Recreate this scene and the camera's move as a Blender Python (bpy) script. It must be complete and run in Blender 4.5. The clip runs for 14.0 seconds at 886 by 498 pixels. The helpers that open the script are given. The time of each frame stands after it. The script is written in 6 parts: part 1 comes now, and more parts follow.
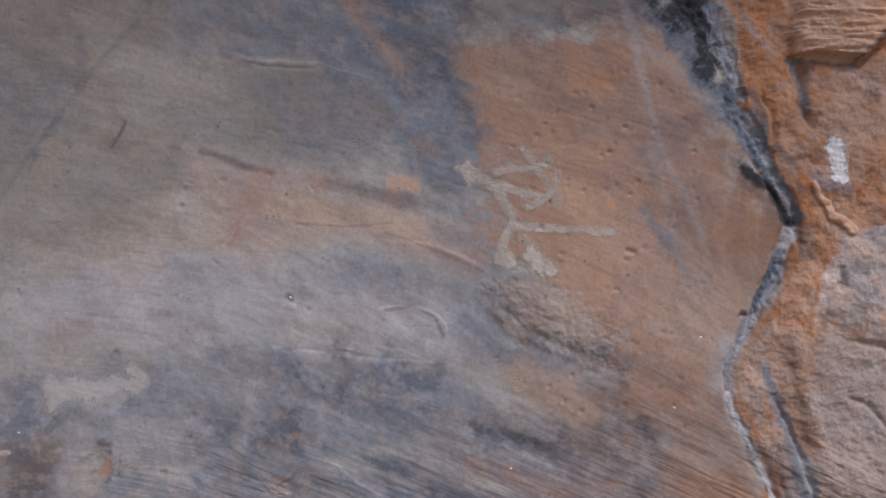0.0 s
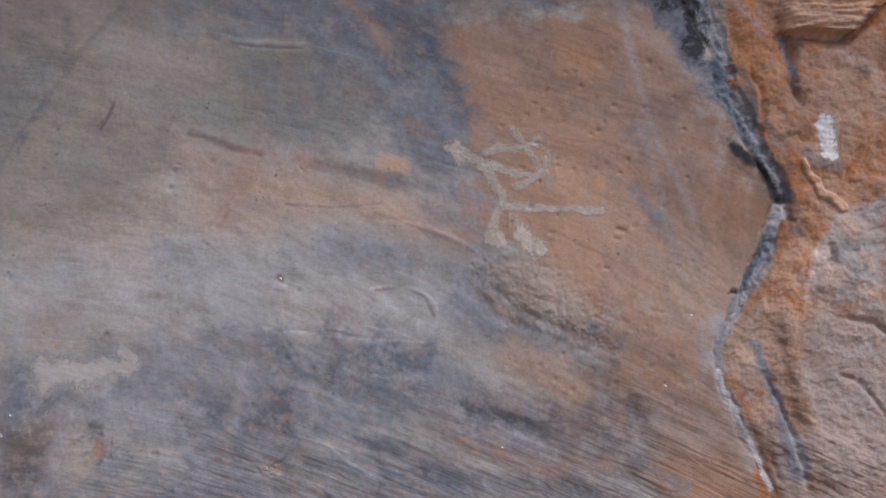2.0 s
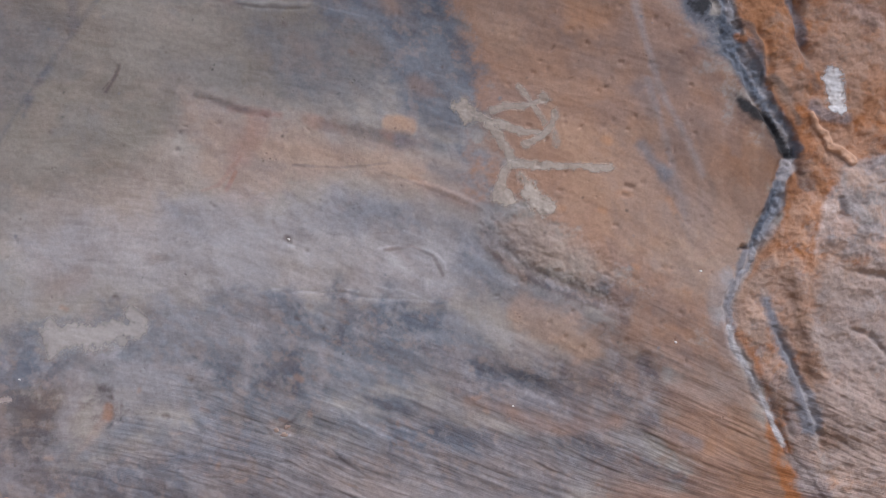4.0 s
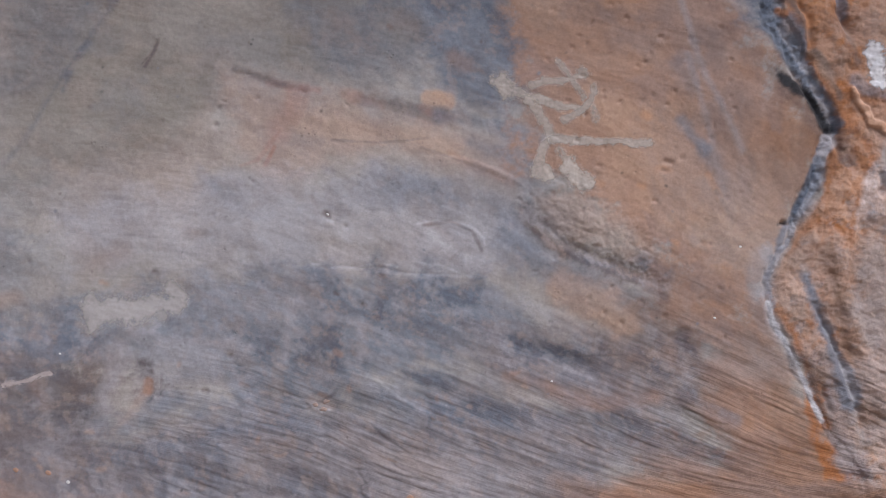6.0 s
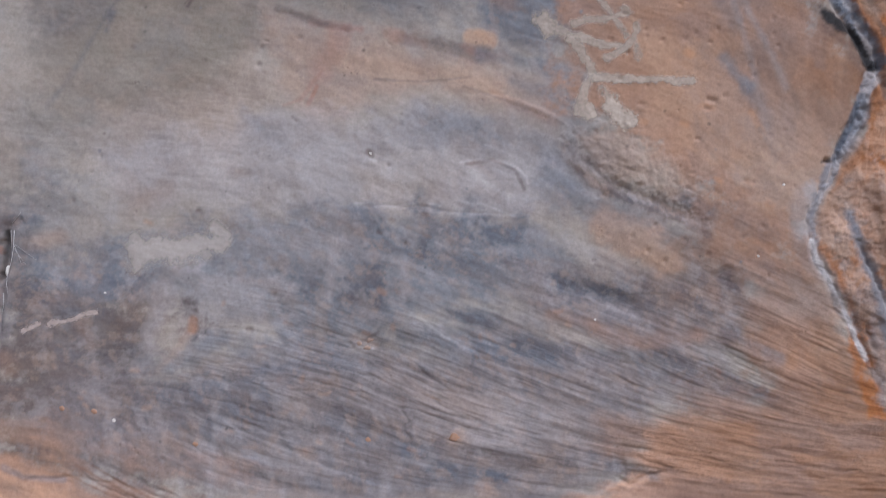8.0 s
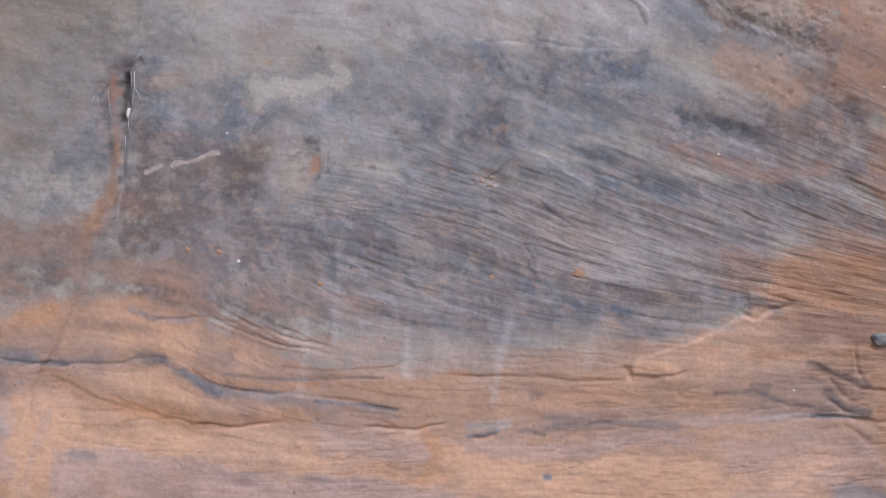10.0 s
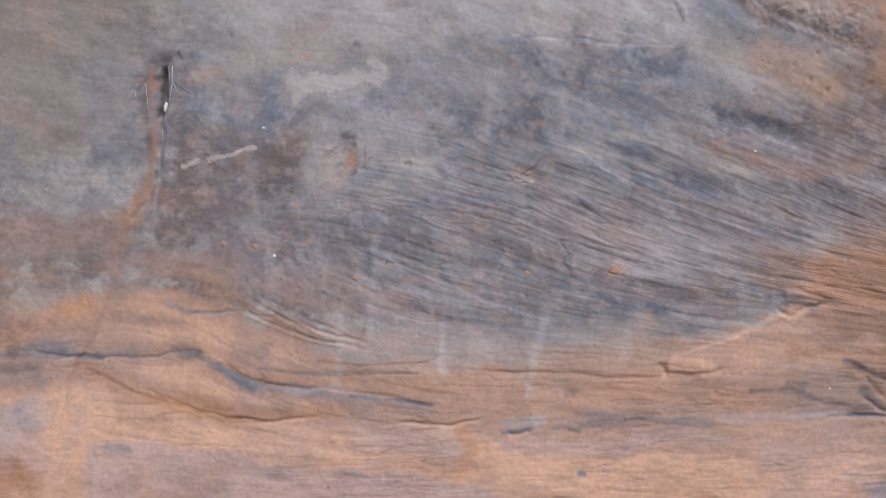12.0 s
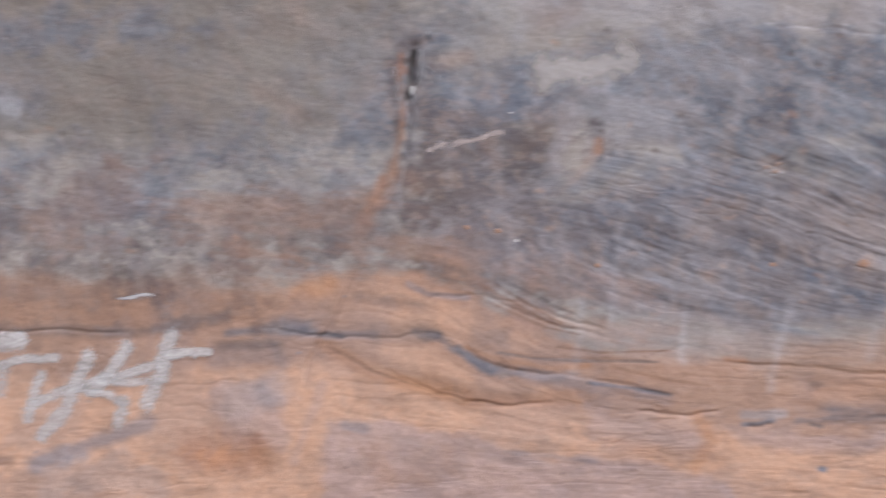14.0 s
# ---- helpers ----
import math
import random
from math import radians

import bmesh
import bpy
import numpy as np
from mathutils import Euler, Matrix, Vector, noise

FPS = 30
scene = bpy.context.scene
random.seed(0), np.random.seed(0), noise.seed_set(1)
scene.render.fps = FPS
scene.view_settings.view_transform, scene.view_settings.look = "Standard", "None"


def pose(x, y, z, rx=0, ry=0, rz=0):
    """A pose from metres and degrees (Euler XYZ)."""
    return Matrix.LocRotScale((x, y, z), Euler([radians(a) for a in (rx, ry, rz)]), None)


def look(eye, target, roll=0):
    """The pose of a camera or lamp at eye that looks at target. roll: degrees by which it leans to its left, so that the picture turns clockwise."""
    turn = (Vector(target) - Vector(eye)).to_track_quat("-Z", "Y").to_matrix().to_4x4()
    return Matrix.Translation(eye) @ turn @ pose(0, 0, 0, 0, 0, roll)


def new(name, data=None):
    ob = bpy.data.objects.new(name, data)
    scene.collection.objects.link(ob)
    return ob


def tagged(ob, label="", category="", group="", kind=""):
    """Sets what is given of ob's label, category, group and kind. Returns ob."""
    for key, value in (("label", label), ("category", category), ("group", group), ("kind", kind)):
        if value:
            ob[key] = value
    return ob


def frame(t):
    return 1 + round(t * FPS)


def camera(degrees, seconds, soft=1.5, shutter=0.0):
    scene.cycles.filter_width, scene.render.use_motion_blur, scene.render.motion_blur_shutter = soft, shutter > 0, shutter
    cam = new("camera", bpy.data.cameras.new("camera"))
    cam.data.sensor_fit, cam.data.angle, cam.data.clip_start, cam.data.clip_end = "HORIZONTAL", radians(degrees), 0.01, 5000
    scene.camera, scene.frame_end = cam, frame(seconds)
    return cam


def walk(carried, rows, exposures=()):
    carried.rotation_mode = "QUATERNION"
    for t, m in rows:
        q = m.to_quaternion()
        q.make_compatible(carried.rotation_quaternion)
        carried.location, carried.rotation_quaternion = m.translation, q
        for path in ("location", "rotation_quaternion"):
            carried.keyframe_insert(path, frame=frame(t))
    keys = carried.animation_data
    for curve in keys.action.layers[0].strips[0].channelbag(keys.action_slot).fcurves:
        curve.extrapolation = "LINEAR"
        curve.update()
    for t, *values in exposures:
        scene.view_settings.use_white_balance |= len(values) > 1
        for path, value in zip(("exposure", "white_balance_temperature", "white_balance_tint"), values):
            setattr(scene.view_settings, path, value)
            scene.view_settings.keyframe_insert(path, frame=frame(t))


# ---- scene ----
PATH = [
    (0, (-0.0313, -1.3039, 1.4723), (-0.0016, 0.0000, 1.5013), -0.24),
    (0.5, (-0.0358, -1.3041, 1.4654), (-0.0078, 0.0000, 1.4933), -0.17),
    (1, (-0.0370, -1.3035, 1.4606), (-0.0095, 0.0000, 1.4831), -0.26),
    (1.5, (-0.0299, -1.3030, 1.4418), (-0.0043, 0.0000, 1.4737), -0.44),
    (2, (-0.0155, -1.3032, 1.4437), (0.0157, 0.0000, 1.4656), -0.68),
    (2.5, (-0.0070, -1.3021, 1.4325), (0.0278, 0.0000, 1.4528), -0.94),
    (3, (-0.0157, -1.2993, 1.4108), (0.0199, 0.0000, 1.4323), -1.21),
    (5.5, (-0.0675, -1.2961, 1.3447), (-0.0421, 0.0000, 1.3617), -1.52),
    (6, (-0.0932, -1.2948, 1.3424), (-0.0698, 0.0000, 1.3514), -1.36),
    (6.5, (-0.1146, -1.2959, 1.3219), (-0.0959, 0.0000, 1.3363), -1.06),
    (7, (-0.1372, -1.2939, 1.3100), (-0.1195, 0.0000, 1.3214), -1.05),
    (7.5, (-0.1495, -1.2952, 1.2830), (-0.1354, 0.0000, 1.2943), -1.25),
    (8, (-0.1627, -1.2939, 1.2421), (-0.1481, 0.0000, 1.2456), -1.55),
    (8.2, (-0.1804, -1.2938, 1.1977), (-0.1568, 0.0000, 1.2137), -1.75),
    (8.5, (-0.2069, -1.2937, 1.1311), (-0.1920, 0.0000, 1.1077), -2.04),
    (8.7, (-0.2342, -1.2922, 1.0926), (-0.2217, 0.0000, 1.0637), -2.14),
    (9, (-0.2752, -1.2899, 1.0348), (-0.2735, 0.0000, 0.9997), -2.30),
    (9.2, (-0.3010, -1.2905, 1.0264), (-0.2976, 0.0000, 0.9772), -2.41),
    (11.5, (-0.4231, -1.2923, 0.9920), (-0.4274, 0.0000, 0.9554), -2.13),
    (12, (-0.4293, -1.2923, 1.0019), (-0.4348, 0.0000, 0.9623), -2.05),
    (12.5, (-0.4313, -1.2935, 1.0031), (-0.4372, 0.0000, 0.9648), -1.88),
    (13, (-0.4505, -1.2932, 1.0040), (-0.4549, 0.0000, 0.9662), -1.75),
    (13.5, (-0.5537, -1.2951, 1.0022), (-0.5861, 0.0000, 0.9598), -1.56),
    (13.7, (-0.6541, -1.2980, 0.9995), (-0.6600, 0.0000, 0.9587), -1.20),
    (14, (-0.8047, -1.3023, 0.9955), (-0.8618, 0.0000, 0.9478), -0.66),
]
cam = camera(62, 14.0, soft=0.75, shutter=0.45)
walk(cam, [(t, look(eye, target, roll)) for t, eye, target, roll in PATH],
     exposures=[(0, 0.32, 5800, 10), (3, 0.46, 5800, 10), (7.5, 0.56, 5750, 10), (9, 0.62, 5800, 10), (14, 0.68, 5850, 10)])

# ---- daylight: a bright hazy sky in front of the shelter and a soft sun ----
SUN_UP, SUN_ROUND = 52, 152
world = bpy.data.worlds.new("world")
scene.world = world
world.use_nodes = True
sky = world.node_tree.nodes.new("ShaderNodeTexSky")
sky.sky_type, sky.sun_disc = "NISHITA", False
sky.sun_elevation, sky.sun_rotation = radians(SUN_UP), radians(SUN_ROUND)
sky.dust_density, sky.air_density = 3.0, 1.0
back = world.node_tree.nodes["Background"]
back.inputs[1].default_value = 0.105
world.node_tree.links.new(sky.outputs[0], back.inputs[0])
lamp = bpy.data.lights.new("sun", "SUN")
lamp.energy, lamp.angle, lamp.color = 1.75, radians(12), (1.0, 0.96, 0.91)
sun = new("sun", lamp)
toward = Vector((math.sin(radians(SUN_ROUND)) * math.cos(radians(SUN_UP)),
                 math.cos(radians(SUN_ROUND)) * math.cos(radians(SUN_UP)), math.sin(radians(SUN_UP))))
sun.matrix_world = look(toward * 8, (0, 0, 0))


# ---- materials ----
def material(name, rough=0.9):
    m = bpy.data.materials.new(name)
    m.use_nodes = True
    n = m.node_tree.nodes
    n["Principled BSDF"].inputs["Roughness"].default_value = rough
    n["Principled BSDF"].inputs["Specular IOR Level"].default_value = 0.3
    return m, n, m.node_tree.links, n["Principled BSDF"]


def texture(n, l, scale, detail=6.0, rough=0.6, stretch=(1, 1, 1), turn=0.0, distort=0.0):
    """Noise in metres of the place, stretched and turned in the plane of the wall."""
    geo, mapping, tex = n.new("ShaderNodeNewGeometry"), n.new("ShaderNodeMapping"), n.new("ShaderNodeTexNoise")
    mapping.inputs["Scale"].default_value = stretch
    mapping.inputs["Rotation"].default_value = (0, radians(turn), 0)
    tex.inputs["Scale"].default_value, tex.inputs["Detail"].default_value = scale, detail
    tex.inputs["Roughness"].default_value, tex.inputs["Distortion"].default_value = rough, distort
    l.new(geo.outputs["Position"], mapping.inputs[0])
    l.new(mapping.outputs[0], tex.inputs[0])
    return tex.outputs[0]


def ramp(n, l, value, low, high, a=0.0, b=1.0):
    r = n.new("ShaderNodeMapRange")
    l.new(value, r.inputs[0])
    for i, v in enumerate((low, high, a, b)):
        r.inputs[i + 1].default_value = v
    return r.outputs[0]


def times(n, l, a, b):
    m = n.new("ShaderNodeMath")
    m.operation = "MULTIPLY"
    for i, v in enumerate((a, b)):
        if isinstance(v, (int, float)):
            m.inputs[i].default_value = v
        else:
            l.new(v, m.inputs[i])
    return m.outputs[0]


def blend(n, l, factor, a, b, mode="MIX"):
    mix = n.new("ShaderNodeMix")
    mix.data_type, mix.blend_type = "RGBA", mode
    for socket, v in ((mix.inputs[0], factor), (mix.inputs[6], a), (mix.inputs[7], b)):
        if isinstance(v, (int, float)):
            socket.default_value = v
        elif isinstance(v, tuple):
            socket.default_value = (*v, 1)
        else:
            l.new(v, socket)
    return mix.outputs[2]


def bumped(n, l, shader, height, strength, depth, under=None):
    b = n.new("ShaderNodeBump")
    b.inputs["Strength"].default_value, b.inputs["Distance"].default_value = strength, depth
    l.new(height, b.inputs["Height"])
    if under is not None:
        l.new(under, b.inputs["Normal"])
    l.new(b.outputs[0], shader.inputs["Normal"])
    return b.outputs[0]


# minerals that stain the sandstone: base colour and its darker variety; the first is the clean stone; the dark ones
# also paint shade
MINERALS = {
    "pale": ((.324, .289, .26), (.289, .26, .241)),
    "olive": ((.196, .169, .142), (.175, .152, .129)),
    "pink": ((.355, .264, .213), (.319, .23, .191)),
    "lilac": ((.375, .34, .342), (.321, .299, .31)),
    "slate": ((.159, .174, .212), (.131, .148, .186)),
    "indigo": ((.075, .09, .121), (.061, .071, .096)),
    "violet": ((.204, .172, .174), (.173, .152, .163)),
    "umber": ((.121, .092, .086), (.098, .071, .064)),
    "iron": ((.328, .186, .121), (.286, .168, .116)),
    "peach": ((.456, .308, .218), (.423, .262, .171)),
    "rust": ((.38, .141, .041), (.273, .097, .029)),
    "brown": ((.216, .107, .057), (.171, .082, .043)),
    "red": ((.326, .15, .111), (.275, .128, .098)),
    "tan": ((.408, .235, .155), (.358, .214, .15)),
    "apricot": ((.58, .363, .254), (.543, .317, .204)),
    "ochre": ((.473, .243, .123), (.418, .207, .105)),
    "mauve": ((.408, .291, .254), (.358, .266, .254)),
    "lime": ((.62, .6, .61), (.5, .49, .51)),
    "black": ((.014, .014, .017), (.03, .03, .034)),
}


def rock_material(name, grain_depth):
    m, n, l, p = material(name, 0.88)
    fine = texture(n, l, 125, 6, 0.7)
    broken = texture(n, l, 40, 8, 0.68)
    speck = texture(n, l, 480, 3, 0.6)
    layers = n.new("ShaderNodeAttribute")
    layers.attribute_name = "layers"
    colour = None
    for mineral, (main, other) in MINERALS.items():
        tone = blend(n, l, ramp(n, l, broken, .36, .64), main, other)
        a, add = n.new("ShaderNodeAttribute"), n.new("ShaderNodeVectorMath")
        a.attribute_name, add.operation = mineral, "MULTIPLY_ADD"
        l.new(tone, add.inputs[0])
        l.new(a.outputs["Fac"], add.inputs[1])
        if colour is not None:
            l.new(colour, add.inputs[2])
        colour = add.outputs[0]
    colour = blend(n, l, 1.0, colour, ramp_grey(n, l, fine, .32, .68, .88, 1.12), "MULTIPLY")
    colour = blend(n, l, 1.0, colour, ramp_grey(n, l, broken, .32, .68, .90, 1.10), "MULTIPLY")
    colour = blend(n, l, 1.0, colour, ramp_grey(n, l, layers.outputs["Fac"], -1, 1, .80, 1.18), "MULTIPLY")
    # hair-thin laminae along the bedding, strongest where the layers fan out
    bed, split, where = n.new("ShaderNodeAttribute"), n.new("ShaderNodeSeparateXYZ"), n.new("ShaderNodeNewGeometry")
    thin, line = n.new("ShaderNodeCombineXYZ"), n.new("ShaderNodeTexNoise")
    open_part = n.new("ShaderNodeAttribute")
    bed.attribute_name, open_part.attribute_name = "bed", "laminated"
    l.new(where.outputs["Position"], split.inputs[0])
    l.new(times(n, l, split.outputs[0], 16), thin.inputs[0])
    l.new(times(n, l, bed.outputs["Fac"], 210), thin.inputs[2])
    line.inputs["Scale"].default_value, line.inputs["Detail"].default_value, line.inputs["Roughness"].default_value = 1.0, 5.0, 0.62
    l.new(thin.outputs[0], line.inputs[0])
    lamina = blend(n, l, open_part.outputs["Fac"], (.5, .5, .5), line.outputs[0])
    colour = blend(n, l, 1.0, colour, ramp_grey(n, l, lamina, .30, .70, .77, 1.19), "MULTIPLY")
    # scattered pinholes of lost grains
    pores, geo = n.new("ShaderNodeTexVoronoi"), n.new("ShaderNodeNewGeometry")
    pores.inputs["Scale"].default_value = 85
    l.new(geo.outputs["Position"], pores.inputs["Vector"])
    sparse = ramp(n, l, texture(n, l, 17, 4, 0.6), .60, .70)
    hole = times(n, l, ramp(n, l, pores.outputs["Distance"], .06, .26, 1, 0), sparse)
    dimple = ramp(n, l, hole, 0, 1, 1, 0)
    colour = blend(n, l, times(n, l, hole, .25), colour, (.09, .075, .068))
    colour = blend(n, l, ramp(n, l, speck, .68, .78, 0, .35), colour, (.07, .065, .065))
    l.new(colour, p.inputs["Base Color"])
    first = bumped(n, l, p, fine, 0.6, grain_depth)
    second = bumped(n, l, p, broken, 0.3, grain_depth * 2.4, first)
    third = bumped(n, l, p, dimple, 0.5, 0.0018, second)
    bumped(n, l, p, lamina, 0.8, 0.0035, third)
    return m


def ramp_grey(n, l, value, low, high, a, b):
    grey = n.new("ShaderNodeCombineColor")
    r = ramp(n, l, value, low, high, a, b)
    for i in range(3):
        l.new(r, grey.inputs[i])
    return grey.outputs[0]


def paint_material(name, main, other, wear):
    """Thin old paint: the rock shows through where the coat is worn."""
    m, n, l, p = material(name, 0.92)
    grain, patch = texture(n, l, 190, 5, 0.7), texture(n, l, 30, 5, 0.6)
    l.new(blend(n, l, ramp(n, l, patch, .35, .65), main, other), p.inputs["Base Color"])
    a = n.new("ShaderNodeAttribute")
    a.attribute_name = "coat"
    worn = n.new("ShaderNodeMath")
    worn.operation = "ADD"
    worn.use_clamp = True
    l.new(a.outputs["Fac"], worn.inputs[0])
    l.new(ramp(n, l, grain, .3, .7, -wear, wear * .4), worn.inputs[1])
    clear, mix = n.new("ShaderNodeBsdfTransparent"), n.new("ShaderNodeMixShader")
    l.new(worn.outputs[0], mix.inputs[0])
    l.new(clear.outputs[0], mix.inputs[1])
    l.new(p.outputs[0], mix.inputs[2])
    l.new(mix.outputs[0], n["Material Output"].inputs[0])
    bumped(n, l, p, grain, 0.4, 0.001)
    return m


def plain_material(name, main, other, scale=80, rough=0.85, depth=0.001):
    m, n, l, p = material(name, rough)
    grain = texture(n, l, scale, 6, 0.65)
    l.new(blend(n, l, ramp(n, l, grain, .35, .65), main, other), p.inputs["Base Color"])
    bumped(n, l, p, grain, 0.5, depth)
    return m


ROCK = rock_material("sandstone", 0.0012)
ROUGH_ROCK = rock_material("rough_sandstone", 0.0036)

# ---- the lie of the rock: a fine net over the stretch of wall that is passed, wider beyond it ----
STEP = 0.0021


def graded(low, a, b, high):
    fine = list(np.arange(a, b + STEP / 2, STEP))
    left, right, d = [], [], STEP
    while fine[0] - sum(left) > low:
        d = min(d * 1.25, 0.25)
        left.append(d)
    d = STEP
    while fine[-1] + sum(right) < high:
        d = min(d * 1.25, 0.25)
        right.append(d)
    return np.array(list(fine[0] - np.cumsum(left))[::-1] + fine + list(fine[-1] + np.cumsum(right)))


XS, ZS = graded(-6, -1.76, 0.90, 5.5), graded(-0.25, 0.44, 2.00, 3.9)
X, Z = np.meshgrid(XS, ZS)


def value_noise(x, y, seed):
    table = np.random.RandomState(seed).rand(256, 256) * 2 - 1
    xi, yi = np.floor(x).astype(int), np.floor(y).astype(int)
    u, v = x - xi, y - yi
    u, v = u * u * u * (u * (u * 6 - 15) + 10), v * v * v * (v * (v * 6 - 15) + 10)
    x0, x1, y0, y1 = xi & 255, (xi + 1) & 255, yi & 255, (yi + 1) & 255
    low = table[y0, x0] * (1 - u) + table[y0, x1] * u
    return low * (1 - v) + (table[y1, x0] * (1 - u) + table[y1, x1] * u) * v


def fbm(x, y, seed, octaves=4, gain=0.5):
    total, size, top = 0, 1.0, 0
    for i in range(octaves):
        total, top = total + size * value_noise(x, y, seed + i), top + size
        x, y, size = 1.8 * x - 0.9 * y + 3.7, 0.9 * x + 1.8 * y + 8.1, size * gain
    return total / top


def smooth(q):
    q = np.clip(q, 0, 1)
    return q * q * (3 - 2 * q)


# the bedding: lines of equal S run along the layers, which sag towards the vein
def bedding(x, z):
    dip = 0.06 + 0.94 * smooth((z - 0.60) / 0.42) - 0.25 * smooth((z - 1.35) / 0.3)
    fall = 0.12 * x + 0.07 * np.log1p(np.exp((x + 0.35) / 0.2))
    hump = 0.055 * smooth((x + 0.92) / 0.36) * smooth((1.06 - z) / 0.34) * smooth((z - 0.48) / 0.2)
    return z + dip * fall + hump + 0.016 * fbm(x * 2.2, z * 2.6, 11, 3)


S = bedding(X, Z)
WX = 0.022 * fbm(X * 7, Z * 7, 21, 3) + 0.007 * fbm(X * 38, Z * 38, 25, 3)
WZ = 0.018 * fbm(X * 7, Z * 7, 31, 3) + 0.006 * fbm(X * 38, Z * 38, 35, 3)
EDGE = fbm(X * 22, Z * 26, 41, 6, 0.68) * 2.0
STREAK = fbm(X * 11, S * 150, 51, 4, 0.65) * 1.6
LONG = fbm(X * 4.5, S * 34, 61, 5, 0.62) * 1.6
COAT = {mineral: np.zeros_like(X) for mineral in MINERALS}
COAT["pale"] += 1
RISE = np.zeros_like(X)


def stretch_of(points, pad):
    p = np.array(points, float) / 100
    i0, i1 = np.searchsorted(XS, (p[:, 0].min() - pad, p[:, 0].max() + pad))
    j0, j1 = np.searchsorted(ZS, (p[:, 1].min() - pad, p[:, 1].max() + pad))
    return p, (slice(j0, max(j1, j0 + 2)), slice(i0, max(i1, i0 + 2)))


def along(p, x, z):
    """Distance to a line, how far along it (0 to 1), and on which side."""
    if len(p) == 1:
        return np.hypot(x - p[0, 0], z - p[0, 1]), np.zeros_like(x), np.ones_like(x)
    best, part, side = np.full(x.shape, 1e9), np.zeros_like(x), np.ones_like(x)
    steps = np.hypot(*np.diff(p, axis=0).T)
    gone, total = np.r_[0, np.cumsum(steps)], steps.sum()
    for a, b, g, s in zip(p[:-1], p[1:], gone, steps):
        dx, dz = (b - a) / max(s, 1e-9)
        q = np.clip((x - a[0]) * dx + (z - a[1]) * dz, 0, s)
        d = np.hypot(x - a[0] - q * dx, z - a[1] - q * dz)
        near = d < best
        best, part = np.where(near, d, best), np.where(near, (g + q) / total, part)
        side = np.where(near, np.sign((x - a[0]) * -dz + (z - a[1]) * dx), side)
    return best, part, side


def coat(mineral, box, share):
    """Lay a mineral over what is there: the share that it covers hides the older coats."""
    for other in COAT.values():
        other[box] *= 1 - share
    COAT[mineral][box] += share


def stain(mineral, amount, width, points, soft=1.0, ragged=0.25, to=None, wob=None, grain=None):
    """A run of mineral or painted shade along a line; half widths in centimetres, growing or shrinking to `to`."""
    wob = min(.6, max(.15, .3 * width)) if wob is None else wob
    w0, w1, soft = width / 100, (width if to is None else to) / 100, soft / 150
    p, box = stretch_of(points, max(w0, w1) + 2 * soft + 0.03)
    d, part, _ = along(p, X[box] + wob * WX[box], Z[box] + wob * WZ[box])
    noise_ = EDGE[box] if grain is None else 0.4 * EDGE[box] + 0.8 * grain[box]
    coat(mineral, box, amount * smooth(0.5 + (w0 + (w1 - w0) * part - d) / (2 * soft) + ragged * noise_))


def pool(mineral, amount, points, soft=3.0, ragged=0.3, wob=1.0, grain=None):
    """A spread of mineral or painted shade within an outline."""
    soft /= 130
    p, box = stretch_of(points, 2 * soft + 0.04)
    x, z = X[box] + wob * WX[box], Z[box] + wob * WZ[box]
    ring = np.vstack([p, p[:1]])
    d, _, _ = along(ring, x, z)
    inside = np.zeros(x.shape, bool)
    for a, b in zip(ring[:-1], ring[1:]):
        if a[1] != b[1]:
            inside ^= ((a[1] > z) != (b[1] > z)) & (x < (b[0] - a[0]) * (z - a[1]) / (b[1] - a[1]) + a[0])
    noise_ = EDGE[box] if grain is None else 0.4 * EDGE[box] + 0.8 * grain[box]
    coat(mineral, box, amount * smooth(0.5 + np.where(inside, d, -d) / (2 * soft) + ragged * noise_))


def groove(depth, width, points, wob=0.5):
    """A crack or hollow: depth and width in centimetres; below nought it is a ridge."""
    p, box = stretch_of(points, width / 100 * 3)
    d, part, _ = along(p, X[box] + wob * WX[box], Z[box] + wob * WZ[box])
    taper = 1 if len(p) == 1 else np.clip(np.minimum(part, 1 - part) * 6 + 0.15, 0, 1)
    RISE[box] -= depth / 100 * taper * np.exp(-(d / (width / 100)) ** 2)


def flake(height, reach, points, edge=0.4, wob=0.5):
    """An edge of a broken layer: the side to the left of the line stands proud and falls back over the reach."""
    p, box = stretch_of(points, reach / 100 * 1.6)
    d, part, side = along(p, X[box] + wob * WX[box], Z[box] + wob * WZ[box])
    d = d * side
    taper = smooth(np.minimum(part, 1 - part) * 5)
    RISE[box] += height / 100 * taper * smooth(0.5 + d / (edge / 100)) * np.exp(-np.clip(d, 0, None) / (reach / 100)) 


# broad swell, layering and fine unevenness
fan = smooth((1.22 - Z) / 0.2) * smooth((Z - 0.76) / 0.14) * smooth((X + 0.80) / 0.40)
foot = smooth((0.86 - Z) / 0.14)
smooth_part = np.clip(0.16 + 0.84 * fan + 0.07 * foot + 0.10 * smooth((X - 0.05) / 0.1), 0, 1)
RISE += 0.012 * fbm(X * 1.6, Z * 1.9, 71, 3) + 0.0060 * fbm(X * 5, S * 8, 75, 4) + foot * 0.0017 * np.abs(fbm(X * 13, S * 24, 88, 4, .55)) + (0.0006 + 0.0016 * smooth_part) * fbm(X * 22, S * 30, 78, 3)
RISE += smooth_part * (0.0008 * LONG + 0.0010 * STREAK) + 0.0005 * EDGE
ripple = smooth((X - 0.18) / 0.15) * smooth((1.34 - Z) / 0.15)
